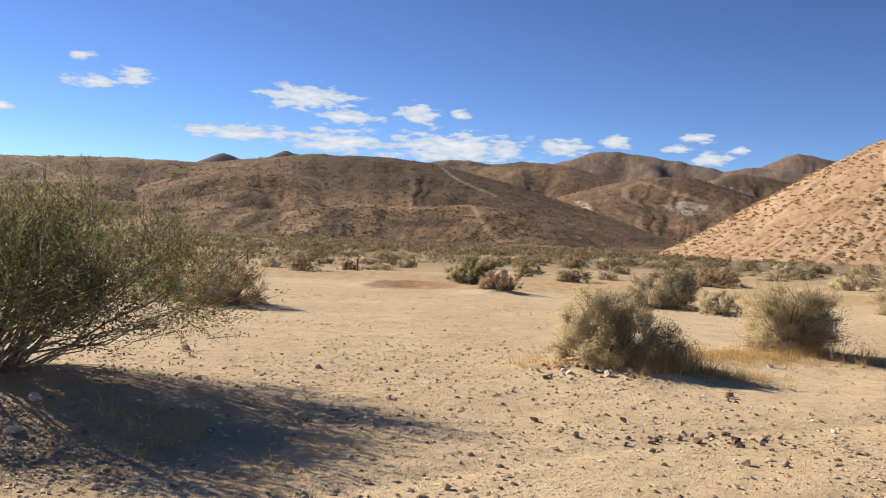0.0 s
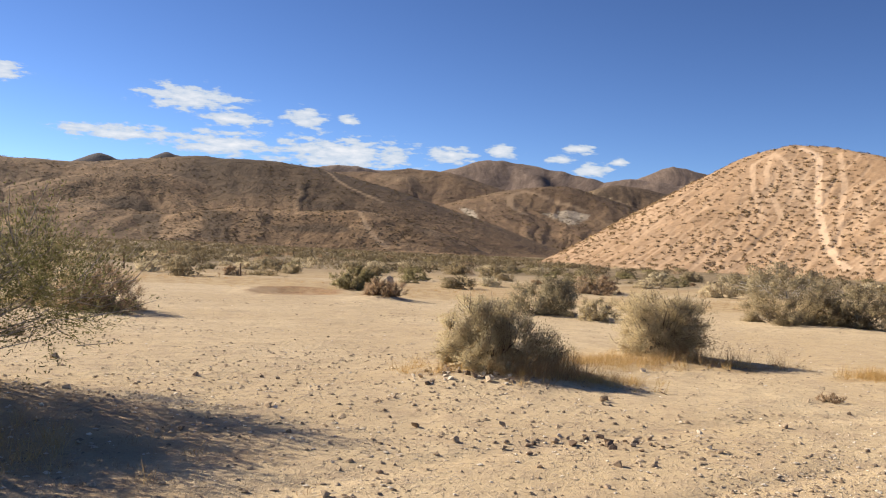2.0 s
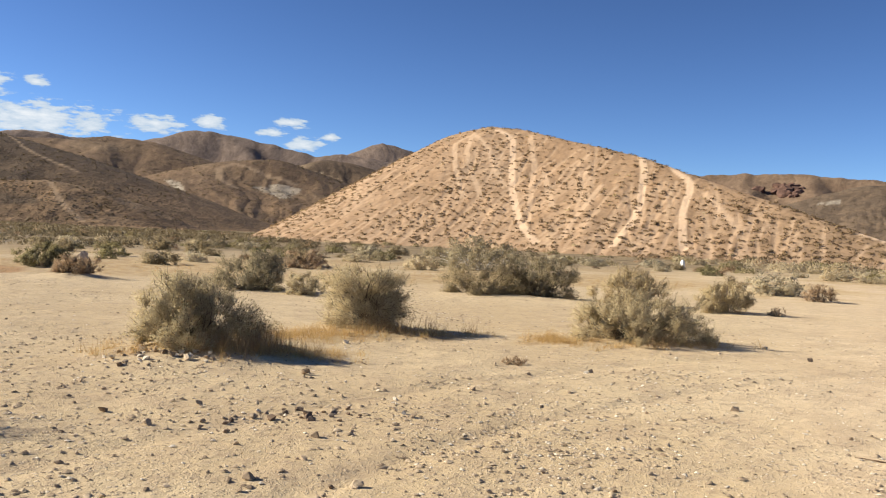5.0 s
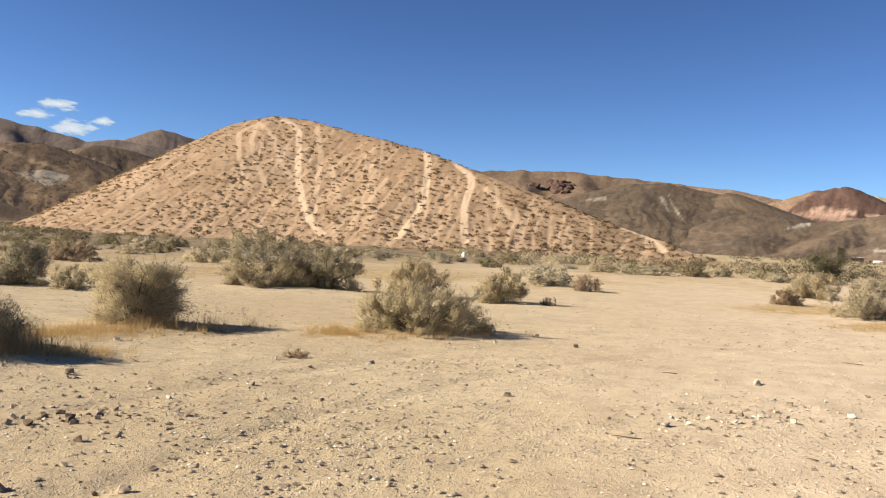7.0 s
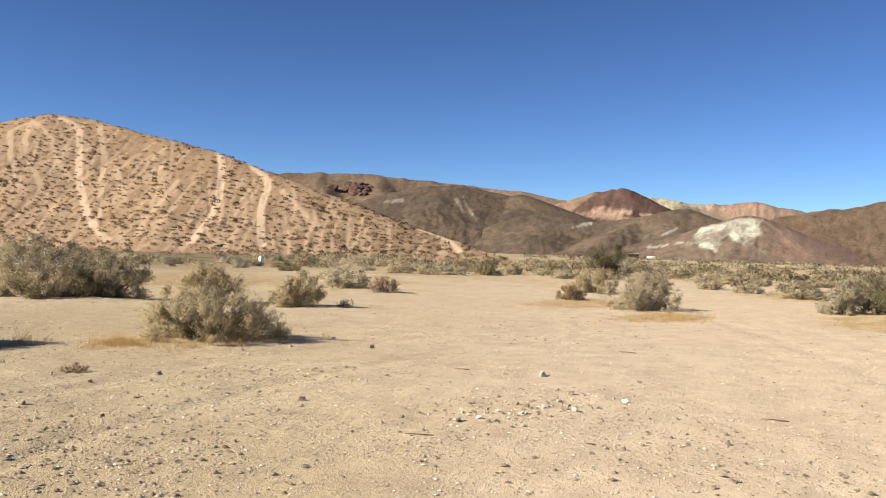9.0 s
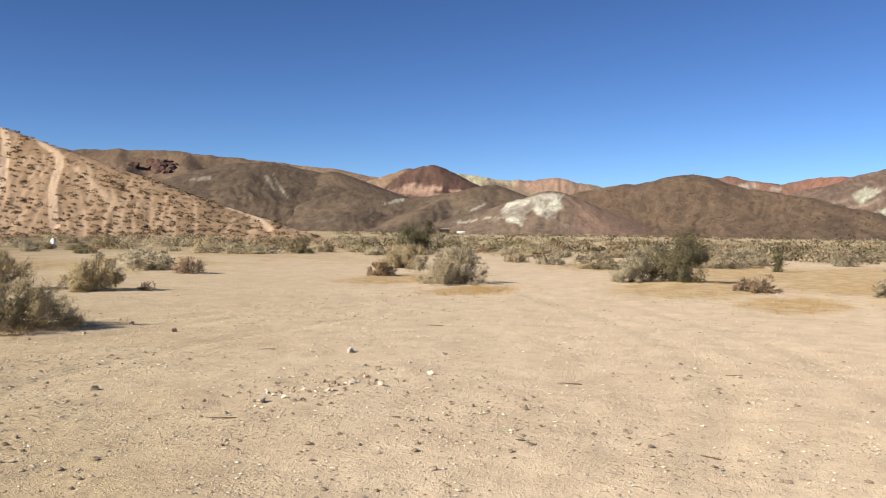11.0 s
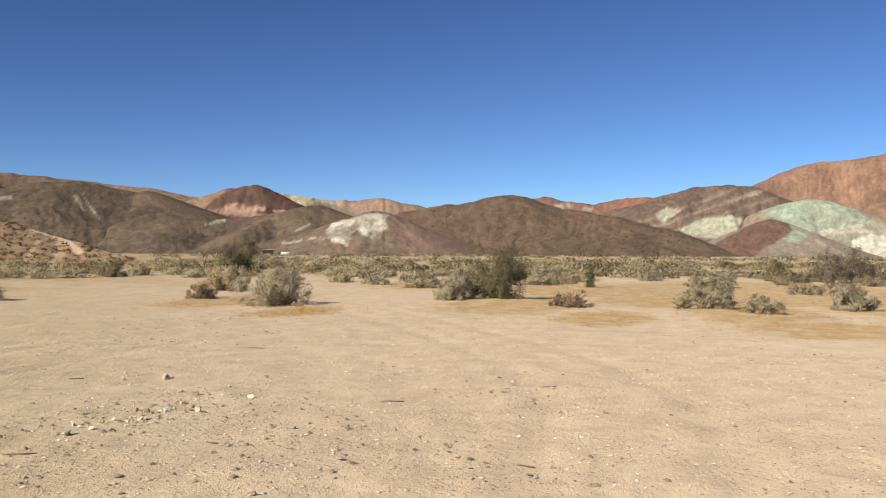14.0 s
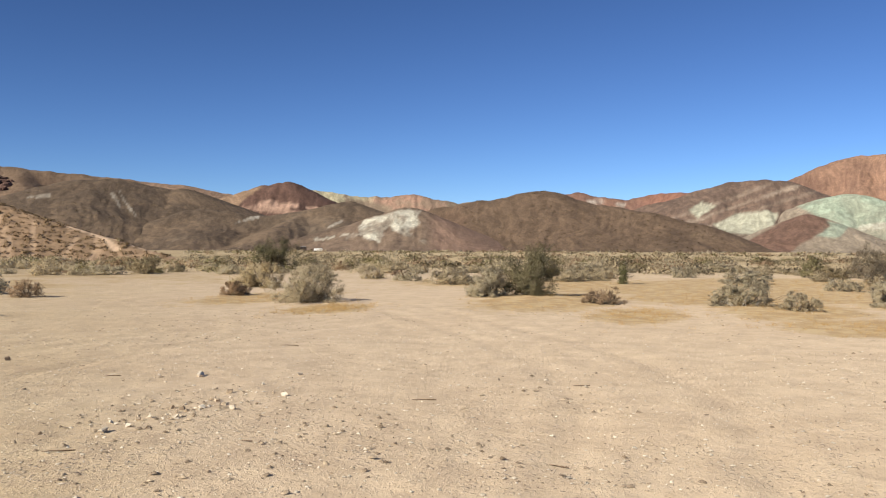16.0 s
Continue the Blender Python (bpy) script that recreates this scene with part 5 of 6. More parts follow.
# the shrubs round the clearing, one by one
NAMED = [
    ("saltbush", (4.22, 11.25), dict(seed=11, wide=1.6, high=0.84, lobes=[(-0.35, 0, 0.5, 1.0), (-0.72, 0.1, 0.28, 0.66), (0.2, -0.15, 0.5, 0.82), (0.66, -0.1, 0.34, 0.55), (-0.1, 0.4, 0.5, 0.85), (-0.2, -0.5, 0.36, 0.55)], lumps=95, stems=70, twigs=900, leaves=30000, leaf=0.026), SAGE, "grey-green saltbush with a straw skirt on a stony mound"),
    ("saltbush", (7.28, 13.75), dict(seed=12, wide=1.42, high=0.97, lobes=[(0, 0, 0.8, 1.0), (-0.35, 0, 0.55, 0.93), (0.35, 0, 0.55, 0.95), (0, -0.35, 0.55, 0.9), (0, 0.35, 0.55, 0.95), (0, 0, 0.7, 0.5)], lift=0.4, lumps=110, stems=90, twigs=900, leaves=24000, leaf=0.026, arch=0.5), SAGE, "rounded pale grey saltbush beside straw"),
    ("saltbush", (11.22, 11.72), dict(seed=13, wide=2.2, high=0.77, lobes=[(-0.5, 0, 0.52, 0.8), (0, 0, 0.8, 1.0), (0.4, 0, 0.6, 0.92), (0.1, -0.4, 0.6, 0.78), (0.68, 0, 0.4, 0.62), (-0.3, -0.3, 0.6, 0.7), (0.1, 0.4, 0.6, 0.85), (0, 0, 0.7, 0.5)], lift=0.4, lumps=130, stems=90, twigs=1000, leaves=32000, leaf=0.026, arch=0.5), SAGE, "wide pale saltbush casting a dark shadow on sand"),
    ("saltbush", (7.4, 23.3), dict(seed=14, wide=2.1, high=1.05, stems=60, twigs=489, leaves=13860, leaf=0.045), SCRUB, "dark grey-green saltbush at the edge of the clearing"),
    ("saltbush", (8.6, 21.7), dict(seed=15, wide=1.0, high=0.6, stems=40, twigs=244, leaves=3772, leaf=0.039), SAGE, "small grey-green saltbush on sand"),
    ("saltbush", (13.75, 21.5), dict(seed=16, wide=2.4, high=1.2, stems=70, twigs=560, leaves=15399, leaf=0.045), SCRUB, "broad dusty grey saltbush thicket"),
    ("saltbush", (15.2, 21.0), dict(seed=17, wide=1.7, high=1.05, stems=60, twigs=420, leaves=10780, leaf=0.045), SCRUB, "grey-green saltbush joined to a thicket"),
    ("saltbush", (16.6, 18.9), dict(seed=18, wide=2.0, high=1.0, lobes=[(0, 0, 0.8, 1.0), (-0.4, 0, 0.6, 0.9), (0.4, 0, 0.6, 0.94), (0, 0.4, 0.6, 0.9), (0, -0.3, 0.6, 0.7)], lumps=90, stems=50, twigs=400, leaves=11000, leaf=0.043), SAGE, "tall pale saltbush behind a wide one"),
    ("saltbush", (18.0, 16.9), dict(seed=19, wide=1.35, high=0.88, stems=60, twigs=350, leaves=10010, leaf=0.041), SAGE, "rounded pale saltbush with a dark shaded base"),
    ("dry_shrub", (-2.8, 19.2), dict(seed=20, wide=1.7, high=0.98, stems=70, twigs=630, leaves=8470, leaf=0.036), DEAD, "brown dead shrub with bare twigs"),
    ("saltbush", (-4.4, 20.6), dict(seed=21, wide=1.9, high=1.25, stems=60, twigs=489, leaves=12320, leaf=0.043), SAGE, "dark grey-green shrub behind the creosote"),
    ("dry_shrub", (3.4, 26.8), dict(seed=22, wide=1.25, high=0.5, stems=50, twigs=350, leaves=3234, leaf=0.037), DEAD, "low brown dead shrub on a sandy hump"),
    ("saltbush", (2.7, 33.4), dict(seed=23, wide=1.8, high=0.85, stems=50, twigs=350, leaves=9240, leaf=0.050), GREEN, "yellow-green shrub beside the churned bank"),
    ("saltbush", (26.8, 11.3), dict(seed=24, wide=2.15, high=1.0, stems=60, twigs=420, leaves=12320, leaf=0.043), PALE_SAGE, "pale saltbush on a straw-covered hump"),
    ("dry_shrub", (29.7, 15.6), dict(seed=25, wide=0.95, high=0.5, stems=40, twigs=280, leaves=2801, leaf=0.043), DEAD, "brown half-dead shrub with a dark base"),
    ("saltbush", (35.4, 17.7), dict(seed=26, wide=2.2, high=1.0, stems=50, twigs=350, leaves=9240, leaf=0.048), SAGE, "dense grey-green saltbush beside the track"),
    ("saltbush", (30.3, 6.65), dict(seed=27, wide=1.25, high=1.0, stems=50, twigs=350, leaves=9240, leaf=0.050), PALE_SAGE, "pale saltbush leaning on a creosote"),
    ("creosote_bush", (31.6, 5.6), dict(seed=28, wide=2.0, high=1.68, lobes=[(-0.5, 0, 0.4, 0.6), (0, 0, 0.5, 0.82), (0.35, 0.1, 0.42, 1.0), (0.7, 0, 0.28, 0.62), (0.1, -0.45, 0.4, 0.6)], stems=50, twigs=420, leaves=11550, leaf=0.050, lift=0.4, lumps=60, girth=0.26), MID_OLIVE, "tall olive creosote bush above pale scrub"),
    ("dry_shrub", (28.8, 2.85), dict(seed=29, wide=1.25, high=0.5, stems=40, twigs=244, leaves=1940, leaf=0.043), DEAD, "low dry shrub on orange straw"),
    ("saltbush", (28.4, -1.25), dict(seed=30, wide=2.0, high=0.72, stems=50, twigs=385, leaves=9240, leaf=0.045), PALE_SAGE, "pale grey saltbush with bleached dead wood"),
    ("saltbush", (26.6, -2.35), dict(seed=31, wide=0.97, high=0.46, stems=40, twigs=244, leaves=3234, leaf=0.039), PALE_SAGE, "small pale saltbush on straw"),
    ("saltbush", (29.8, -5.1), dict(seed=32, wide=1.2, high=0.73, stems=50, twigs=315, leaves=7699, leaf=0.045), PALE_SAGE, "rounded pale grey saltbush on straw"),
    ("creosote_bush", (66.5, 33.2), dict(seed=33, wide=3.6, high=2.5, stems=60, twigs=350, leaves=6600, leaf=0.09, lift=0.5), DARK_OLIVE, "dark upright creosote bush in the scrub"),
    ("creosote_bush", (56.5, -9.2), dict(seed=34, wide=4.0, high=2.0, stems=60, twigs=420, leaves=8000, leaf=0.080), TWIGGY, "wide grey-brown twiggy creosote thicket on the plain"),
    ("creosote_bush", (57.6, -5.9), dict(seed=35, wide=1.25, high=1.3, stems=40, twigs=244, leaves=3772, leaf=0.075), GREEN, "olive creosote bush on the plain"),
    ("creosote_bush", (43.8, 3.64), dict(seed=36, wide=0.5, high=1.06, stems=24, twigs=140, leaves=1940, leaf=0.060), OLIVE, "small upright olive creosote bush"),
    ("saltbush", (12.9, 37.2), dict(seed=37, wide=2.6, high=0.8, stems=60, twigs=350, leaves=6930, leaf=0.054), DEAD, "low brown shrub row"),
    ("dry_shrub", (-2.8, 14.2), dict(seed=38, wide=0.4, high=0.22, stems=24, twigs=90, leaves=364, leaf=0.024), DEAD, "tiny dry twiggy plant on sand"),
    ("dry_shrub", (8.0, 9.95), dict(seed=39, wide=0.3, high=0.13, stems=24, twigs=90, leaves=364, leaf=0.022), DEAD, "tiny dry twiggy plant on sand"),
    ("dry_shrub", (26.0, 21.1), dict(seed=40, wide=1.1, high=0.6, stems=30, twigs=182, leaves=1400, leaf=0.045), DEAD, "thin dry brown shrub on sand"),
    ("dry_shrub", (18.7, 15.9), dict(seed=42, wide=0.45, high=0.25, stems=24, twigs=77, leaves=375, leaf=0.030), DEAD, "tiny dry twiggy plant on sand"),
]
for name, place, shape, leaf_mat, label in NAMED:
    near = shape["leaf"] < 0.03
    grown = dict(shape, slim=0.32 if near else 0.36, leaf=shape["leaf"] * (0.8 if near else 0.7), share=0.78 if near else 0.85, leaves=int(shape["leaves"] * (2.5 if near else 2.1)), twigs=int(shape["twigs"] * 1.4))
    if name == "dry_shrub":
        grown.update(leaves=shape["leaves"] * 2, slim=0.12, leaf=shape["leaf"] * 1.5, stems=shape["stems"] * 2)
    facing = math.degrees(math.atan2(place[0] - CAMP[0], place[1] - CAMP[1]))
    shrub(name, shrub_arrays(**grown), leaf_mat, label, place=place, turn=-facing if "lobes" in shape else shape["seed"] * 47.0)

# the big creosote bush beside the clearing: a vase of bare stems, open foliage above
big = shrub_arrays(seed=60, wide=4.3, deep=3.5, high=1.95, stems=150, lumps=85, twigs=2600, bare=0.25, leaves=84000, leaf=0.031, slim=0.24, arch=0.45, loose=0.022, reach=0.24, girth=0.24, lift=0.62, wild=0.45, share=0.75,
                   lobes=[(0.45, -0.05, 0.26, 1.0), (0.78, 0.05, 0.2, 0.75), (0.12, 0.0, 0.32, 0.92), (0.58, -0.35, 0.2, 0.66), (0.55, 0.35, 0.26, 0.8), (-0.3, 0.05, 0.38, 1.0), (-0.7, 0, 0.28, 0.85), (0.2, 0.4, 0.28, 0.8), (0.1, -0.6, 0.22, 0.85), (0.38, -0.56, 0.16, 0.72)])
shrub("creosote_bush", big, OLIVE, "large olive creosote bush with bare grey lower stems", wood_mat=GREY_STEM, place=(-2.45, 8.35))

# a bleached dead shrub in front of the sandy hill
shrub("dead_shrub", shrub_arrays(seed=61, wide=5.2, high=1.6, stems=30, twigs=600, leaves=12000, leaf=0.06, slim=0.4, lumps=80, arch=0.6, stout=1.8, bare=0.12), SCRUB, "sprawling half-dead shrub with bleached grey branches", wood_mat=BLEACHED, place=(22.6, 38.4))
shrub("dead_branch", shrub_arrays(seed=62, wide=1.1, high=0.35, stems=12, twigs=20, leaves=30, leaf=0.03, arch=0.5, bare=1.0), DEAD, "bleached dead branch lying in a saltbush", wood_mat=BLEACHED, place=(27.55, -1.0), category="branch")

# scrub on the plain: a few kinds, each shrub a thing of its own
KINDS = [("saltbush", 71, SCRUB, "dusty olive saltbush on the scrub plain", dict(wide=1.7, high=0.9)), ("saltbush", 72, PALE_SAGE, "pale grey saltbush on the scrub plain", dict(wide=1.8, high=0.86)),
         ("saltbush", 73, PALE_SAGE, "pale grey saltbush on the scrub plain", dict(wide=1.5, high=0.9)), ("rabbitbrush", 74, GREEN, "yellow-green scrub on the plain", dict(wide=1.8, high=0.9)),
         ("dry_shrub", 75, DEAD, "brown dry scrub on the plain", dict(wide=1.5, high=0.7)), ("saltbush", 76, SCRUB, "dusty olive saltbush on the scrub plain", dict(wide=2.1, high=1.0))]
kinds = []
for name, seed, leaf_mat, label, shape in KINDS:
    kinds.append(shrub(name, shrub_arrays(seed=seed, stems=9, twigs=260, leaves=2900, leaf=0.064, slim=0.42, bare=0.04, lumps=44, loose=0.04, reach=0.2, girth=0.28, share=0.88, **shape), leaf_mat, label, group="scrub on the plain"))
rng = np.random.default_rng(77)
taken = [(*p, 2.0) for _, p, *_ in NAMED] + [(22.6, 38.4, 3.0), (WALLOW[0], WALLOW[1], 4.0)]
spots = []
FIXED = [(-6.9, 43.2, 0.8), (-4.7, 39.8, 1.0), (-2.9, 42, 0.7), (-1.6, 43, 0.8), (7.0, 37.4, 1.0), (5.9, 44.2, 0.9), (26.8, 24.0, 1.3), (18.8, 37.6, 1.1), (47.9, 15.9, 1.15), (40.9, 11.0, 1.15), (40.6, -5.2, 0.95), (54.0, 6.8, 1.4)]
for x, y, size in FIXED:
    spots.append((x, y, size))
    taken.append((x, y, 1.5))
for _ in range(6000):
    if len(spots) >= 270:
        break
    az, r = rng.uniform(-32, 108), math.sqrt(rng.uniform(32 ** 2, 74 ** 2))
    x, y = at_bearing(az, r)
    # open sand runs further out to the north-east
    edge = 38 if az < 12 else 36 if az < 36 else 56 if az < 62 else 42
    if r < edge + 10 * float(fbm(np.array(x * 0.07), np.array(y * 0.07), 3, 66)) * 2 or (r < edge + 16 and rng.random() < (0.35 if az > 45 else 0.6)):
        continue
    if any((x - a) ** 2 + (y - b) ** 2 < (0.55 + 0.4 * w) ** 2 for a, b, w in taken):
        continue
    spots.append((x, y, rng.uniform(0.6, 1.15) if az > 45 else rng.uniform(0.5, 1.05)))
    taken.append((x, y, 1.0))
used = set()
for x, y, size in spots:
    az = math.degrees(math.atan2(x - CAMP[0], y - CAMP[1]))
    weights = np.array([3, 1.5, 1.5, 2.0, 1.4, 2]) if az < 45 else np.array([0.5, 3.5, 3.5, 0.8, 0.6, 0.4])
    k = int(rng.choice(6, p=weights / weights.sum()))
    m = standing(x, y, size, rng.uniform(0, 360), 0.03, rng.uniform(0.68, 1.0))
    if k in used:
        copy_thing(kinds[k], m)
    else:
        kinds[k].matrix_basis = m
        used.add(k)
for k, root in enumerate(kinds):
    if k not in used:
        root.matrix_basis = standing(*at_bearing(20 + 8 * k, 92))


def clump_field(name, places, sizes, leaf_mat, label, seed, leaves=52, leaf=0.26, slim=0.28):
    """Far scrub, uncounted: small leafy clumps joined in one mesh."""
    rng = np.random.default_rng(seed)
    count = len(places)
    which = np.repeat(np.arange(count), leaves)
    turn, rise = rng.uniform(0, 2 * math.pi, count * leaves), np.arcsin(rng.random(count * leaves) ** 0.8)
    far = rng.uniform(0.55, 1.0, count * leaves)
    out = np.stack([np.cos(rise) * np.cos(turn), np.cos(rise) * np.sin(turn), np.sin(rise)], -1)
    lumps = 1 + 0.3 * np.sin(turn * 3 + which)
    p = places[which] + out * (far * lumps)[:, None] * sizes[which][:, None] * np.array([1.15, 1.15, 0.6])
    way = unit(out + rng.normal(size=out.shape) * 0.9)
    size = leaf * sizes[which] * rng.uniform(0.7, 1.5, len(p)) * 1.5
    verts, faces = leaves_at(p - way * (size * 0.5)[:, None], way, size, size * slim, rng)
    verts, faces, normals = soften((verts, faces), dome_way(p - places[which], np.array([1.15, 1.15, 0.6])), 0.7)
    return tagged(new(name, mesh_of(name, verts, faces, leaf_mat, normals=normals)), label, "scrub", kind="stuff")


for name, leaf_mat, label, share, seed in [("far_scrub", FAR_SCRUB, "dusty olive scrub covering the far plain", 1.9, 81), ("far_pale_scrub", PALE_SAGE, "pale grey scrub covering the far plain", 1.25, 82),
                                           ("far_green_scrub", GREEN, "yellow-green scrub on the far plain", 0.6, 83), ("far_dry_scrub", DEAD, "brown dry scrub on the far plain", 0.3, 84)]:
    for low, high, count, leaves, leaf in ((58, 135, 470, 260, 0.075), (135, 450, 850, 26, 0.17)):
        rng = np.random.default_rng(seed + low)
        many = int(count * share)
        az, r = rng.uniform(-33, 109, many), np.sqrt(rng.uniform(low ** 2, high ** 2, many)) if low < 100 else rng.uniform(low, high, many)
        keep = (r < 132) | (az < 12) | (az > 57)
        keep &= ~((az < 12) & (r > 320))
        if leaf_mat is FAR_SCRUB:
            keep &= (az < 20) | (rng.random(many) < 0.3)
        if leaf_mat is PALE_SAGE:
            keep &= (az > 40) | (rng.random(many) < 0.12)
        if leaf_mat is GREEN:
            keep &= (az > 40) | (rng.random(many) < 0.4)
        az, r = az[keep], r[keep]
        x, y = at_bearing(az, r)
        size = rng.uniform(0.55, 1.3, len(x)) * (1 + 0.6 * smooth(r, 120, 350)) * np.where(az < 40, 0.75, 1.0)
        clump_field(name, np.stack([x, y, ground_z(x, y)], -1), size, leaf_mat, label, seed, leaves, leaf, 0.5)


rng = np.random.default_rng(88)
az, r = rng.uniform(-33, 16, 2300), rng.uniform(95, 310, 2300)
x, y = at_bearing(az, r)
clump_field("gap_scrub", np.stack([x, y, ground_z(x, y)], -1), rng.uniform(0.5, 1.1, len(x)), FAR_SCRUB, "dusty olive scrub below the northern hills", 89, 16, 0.3)


def slope_scrub(name, hill, az, r, count, size, mat, label, seed, leaves=26, low=0.4):
    """Scrub on a hillside, uncounted, kept off its worn tracks."""
    rng = np.random.default_rng(seed)
    a, d = rng.uniform(*az, count), rng.uniform(*r, count)
    z = hill.height(a, d)
    i = np.clip(((a - hill.az[0]) / (hill.az[1] - hill.az[0])).astype(int), 0, len(hill.az) - 1)
    j = np.clip(((d - hill.r[0]) / (hill.r[1] - hill.r[0])).astype(int), 0, len(hill.r) - 1)
    x, y = at_bearing(a, d)
    thick = fbm(x * 0.05, y * 0.05, 3, seed) + 0.5
    ok = (z > low) & (hill.trail[j, i] < 0.15) & (rng.random(count) < np.clip(thick * 1.5 - 0.1, 0.15, 1))
    x, y, z = x[ok], y[ok], z[ok]
    sizes = size * rng.uniform(0.5, 1.35, len(x))
    return clump_field(name, np.stack([x, y, z], -1), sizes, mat, label, seed + 1, leaves, 0.28, 0.6)


slope_scrub("hillside_scrub", sandhill, (14, 57), (95, 205), 12500, 0.34, SAND_SCRUB, "low brown scrub dotted over the sandy hill", 91, 16)
slope_scrub("hillside_foot_scrub", sandhill, (42, 57), (106, 138), 3000, 0.36, SAND_SCRUB, "brown scrub rows over the foot of the sandy hill", 96, 16)
slope_scrub("hillside_green_scrub", sandhill, (14, 57), (95, 205), 700, 0.42, SAGE, "grey-green scrub dotted over the sandy hill", 92, 16)
rng = np.random.default_rng(305)
rows = np.array([(x + rng.normal(0, 0.25) + side * 0.8, y + rng.normal(0, 0.25)) for line in RILLS for x, y in line for side in (-1, 1) if rng.random() < 0.3])
d = np.hypot(rows[:, 0] - CAMP[0], rows[:, 1] - CAMP[1])
a = np.degrees(np.arctan2(rows[:, 0] - CAMP[0], rows[:, 1] - CAMP[1]))
clump_field("hillside_row_scrub", np.stack([rows[:, 0], rows[:, 1], sandhill.height(a, d)], -1), rng.uniform(0.2, 0.5, len(rows)), SAND_SCRUB, "dark brown scrub in rows down the sandy hill", 306, 22, 0.34, 0.5)
slope_scrub("gap_hill_scrub", gap, (4, 22), (400, 640), 2600, 0.95, HILL_SCRUB, "dark scrub dotted over the hills of the gap", 97, 10)
slope_scrub("far_ridge_scrub", second, (-3, 12), (520, 740), 1200, 1.0, HILL_SCRUB, "dark scrub dotted over the far ridge", 98, 8)
slope_scrub("brown_hill_scrub", brown, (70, 92), (430, 560), 1500, 0.6, HILL_SCRUB, "dark scrub dotted over the foot of the brown hill", 99, 8)
slope_scrub("brown_slope_scrub", brown, (69, 91), (430, 640), 3600, 0.85, HILL_SCRUB, "dark scrub dotted over the brown hill", 131, 8)
slope_scrub("dark_hill_scrub", dark_hills, (42, 62), (600, 800), 2600, 0.9, HILL_SCRUB, "dark scrub dotted over the dark hills", 132, 8)
slope_scrub("foothill_scrub", bench, (-34, 9), (300, 400), 3400, 0.7, HILL_SCRUB, "brown scrub dotted over the foothills", 93, 14)
slope_scrub("shoulder_scrub", shoulder, (-30, -3), (320, 450), 2600, 0.7, HILL_SCRUB, "brown scrub dotted over the hill shoulder", 95, 12)
slope_scrub("ridge_scrub", north, (-30, 9), (360, 530), 3200, 0.75, HILL_SCRUB, "dark scrub dotted over the northern hills", 94, 12)


def grass_field(name, tufts, blades, high, mat, label, seed):
    """Dry grass, uncounted: narrow bent blades in tufts."""
    rng = np.random.default_rng(seed)
    x, y = tufts[:, 0], tufts[:, 1]
    root = np.stack([x, y, ground_z(x, y) - 0.01], -1)
    k = np.repeat(np.arange(len(x)), blades)
    p = root[k] + rng.normal(size=(len(k), 3)) * np.array([0.05, 0.05, 0])
    way = unit(rng.normal(size=p.shape) * np.array([0.45, 0.45, 0.1]) + np.array([0, 0, 1.0]))
    size = high * rng.uniform(0.4, 1.2, len(k)) * rng.uniform(0.6, 1.2, len(x))[k]
    me = mesh_of(name, *leaves_at(p, way, size, np.maximum(size * 0.009, 0.0022), rng), mat)
    return tagged(new(name, me), label, "grass", kind="stuff")


rng = np.random.default_rng(101)
around = []
for cx, cy, wx, wy, count in [(5.1, 10.65, 0.5, 0.18, 70), (3.4, 11.2, 0.25, 0.35, 20), (5.9, 12.9, 0.6, 0.45, 110), (7.4, 12.9, 0.7, 0.2, 80), (9.75, 11.8, 0.22, 0.25, 60), (11.2, 10.9, 0.8, 0.2, 30), (24.0, 9.5, 1.2, 0.5, 40), (-0.1, 6.7, 0.4, 0.3, 24)]:
    around.append(np.stack([rng.normal(cx, wx, count), rng.normal(cy, wy, count)], -1))
grass_field("dry_grass", np.vstack(around), 26, 0.20, STRAW, "dry straw-coloured grass round the shrubs", 102)
litter = np.stack([rng.normal(-0.8, 1.0, 240), rng.normal(6.3, 0.6, 240)], -1)
grass_field("low_dry_grass", litter, 14, 0.07, STEM, "short dry brown grass and litter below the creosote", 105)
skirts = []
for cx, cy, wx, wy, count in [(4.75, 10.8, 0.2, 0.15, 90), (4.4, 10.6, 0.3, 0.12, 44), (5.2, 10.85, 0.3, 0.15, 20), (7.6, 13.2, 0.4, 0.18, 50), (11.5, 11.0, 0.4, 0.2, 30), (8.6, 13.1, 0.35, 0.2, 14)]:
    skirts.append(np.stack([rng.normal(cx, wx, count), rng.normal(cy, wy, count)], -1))
grass_field("dry_stems", np.vstack(skirts), 16, 0.33, STEM, "tall dry brown stems beside the saltbushes", 104)
flats = []
for cx, cy, wx, wy in STRAW_FLATS[2:14] + STRAW_FLATS[16:]:
    flats.append(np.stack([rng.normal(cx, wx * 0.6, 210), rng.normal(cy, wy * 0.6, 210)], -1))
grass_field("straw_flats", np.vstack(flats), 16, 0.12, STRAW, "short orange-tan dry grass on the flats", 103)


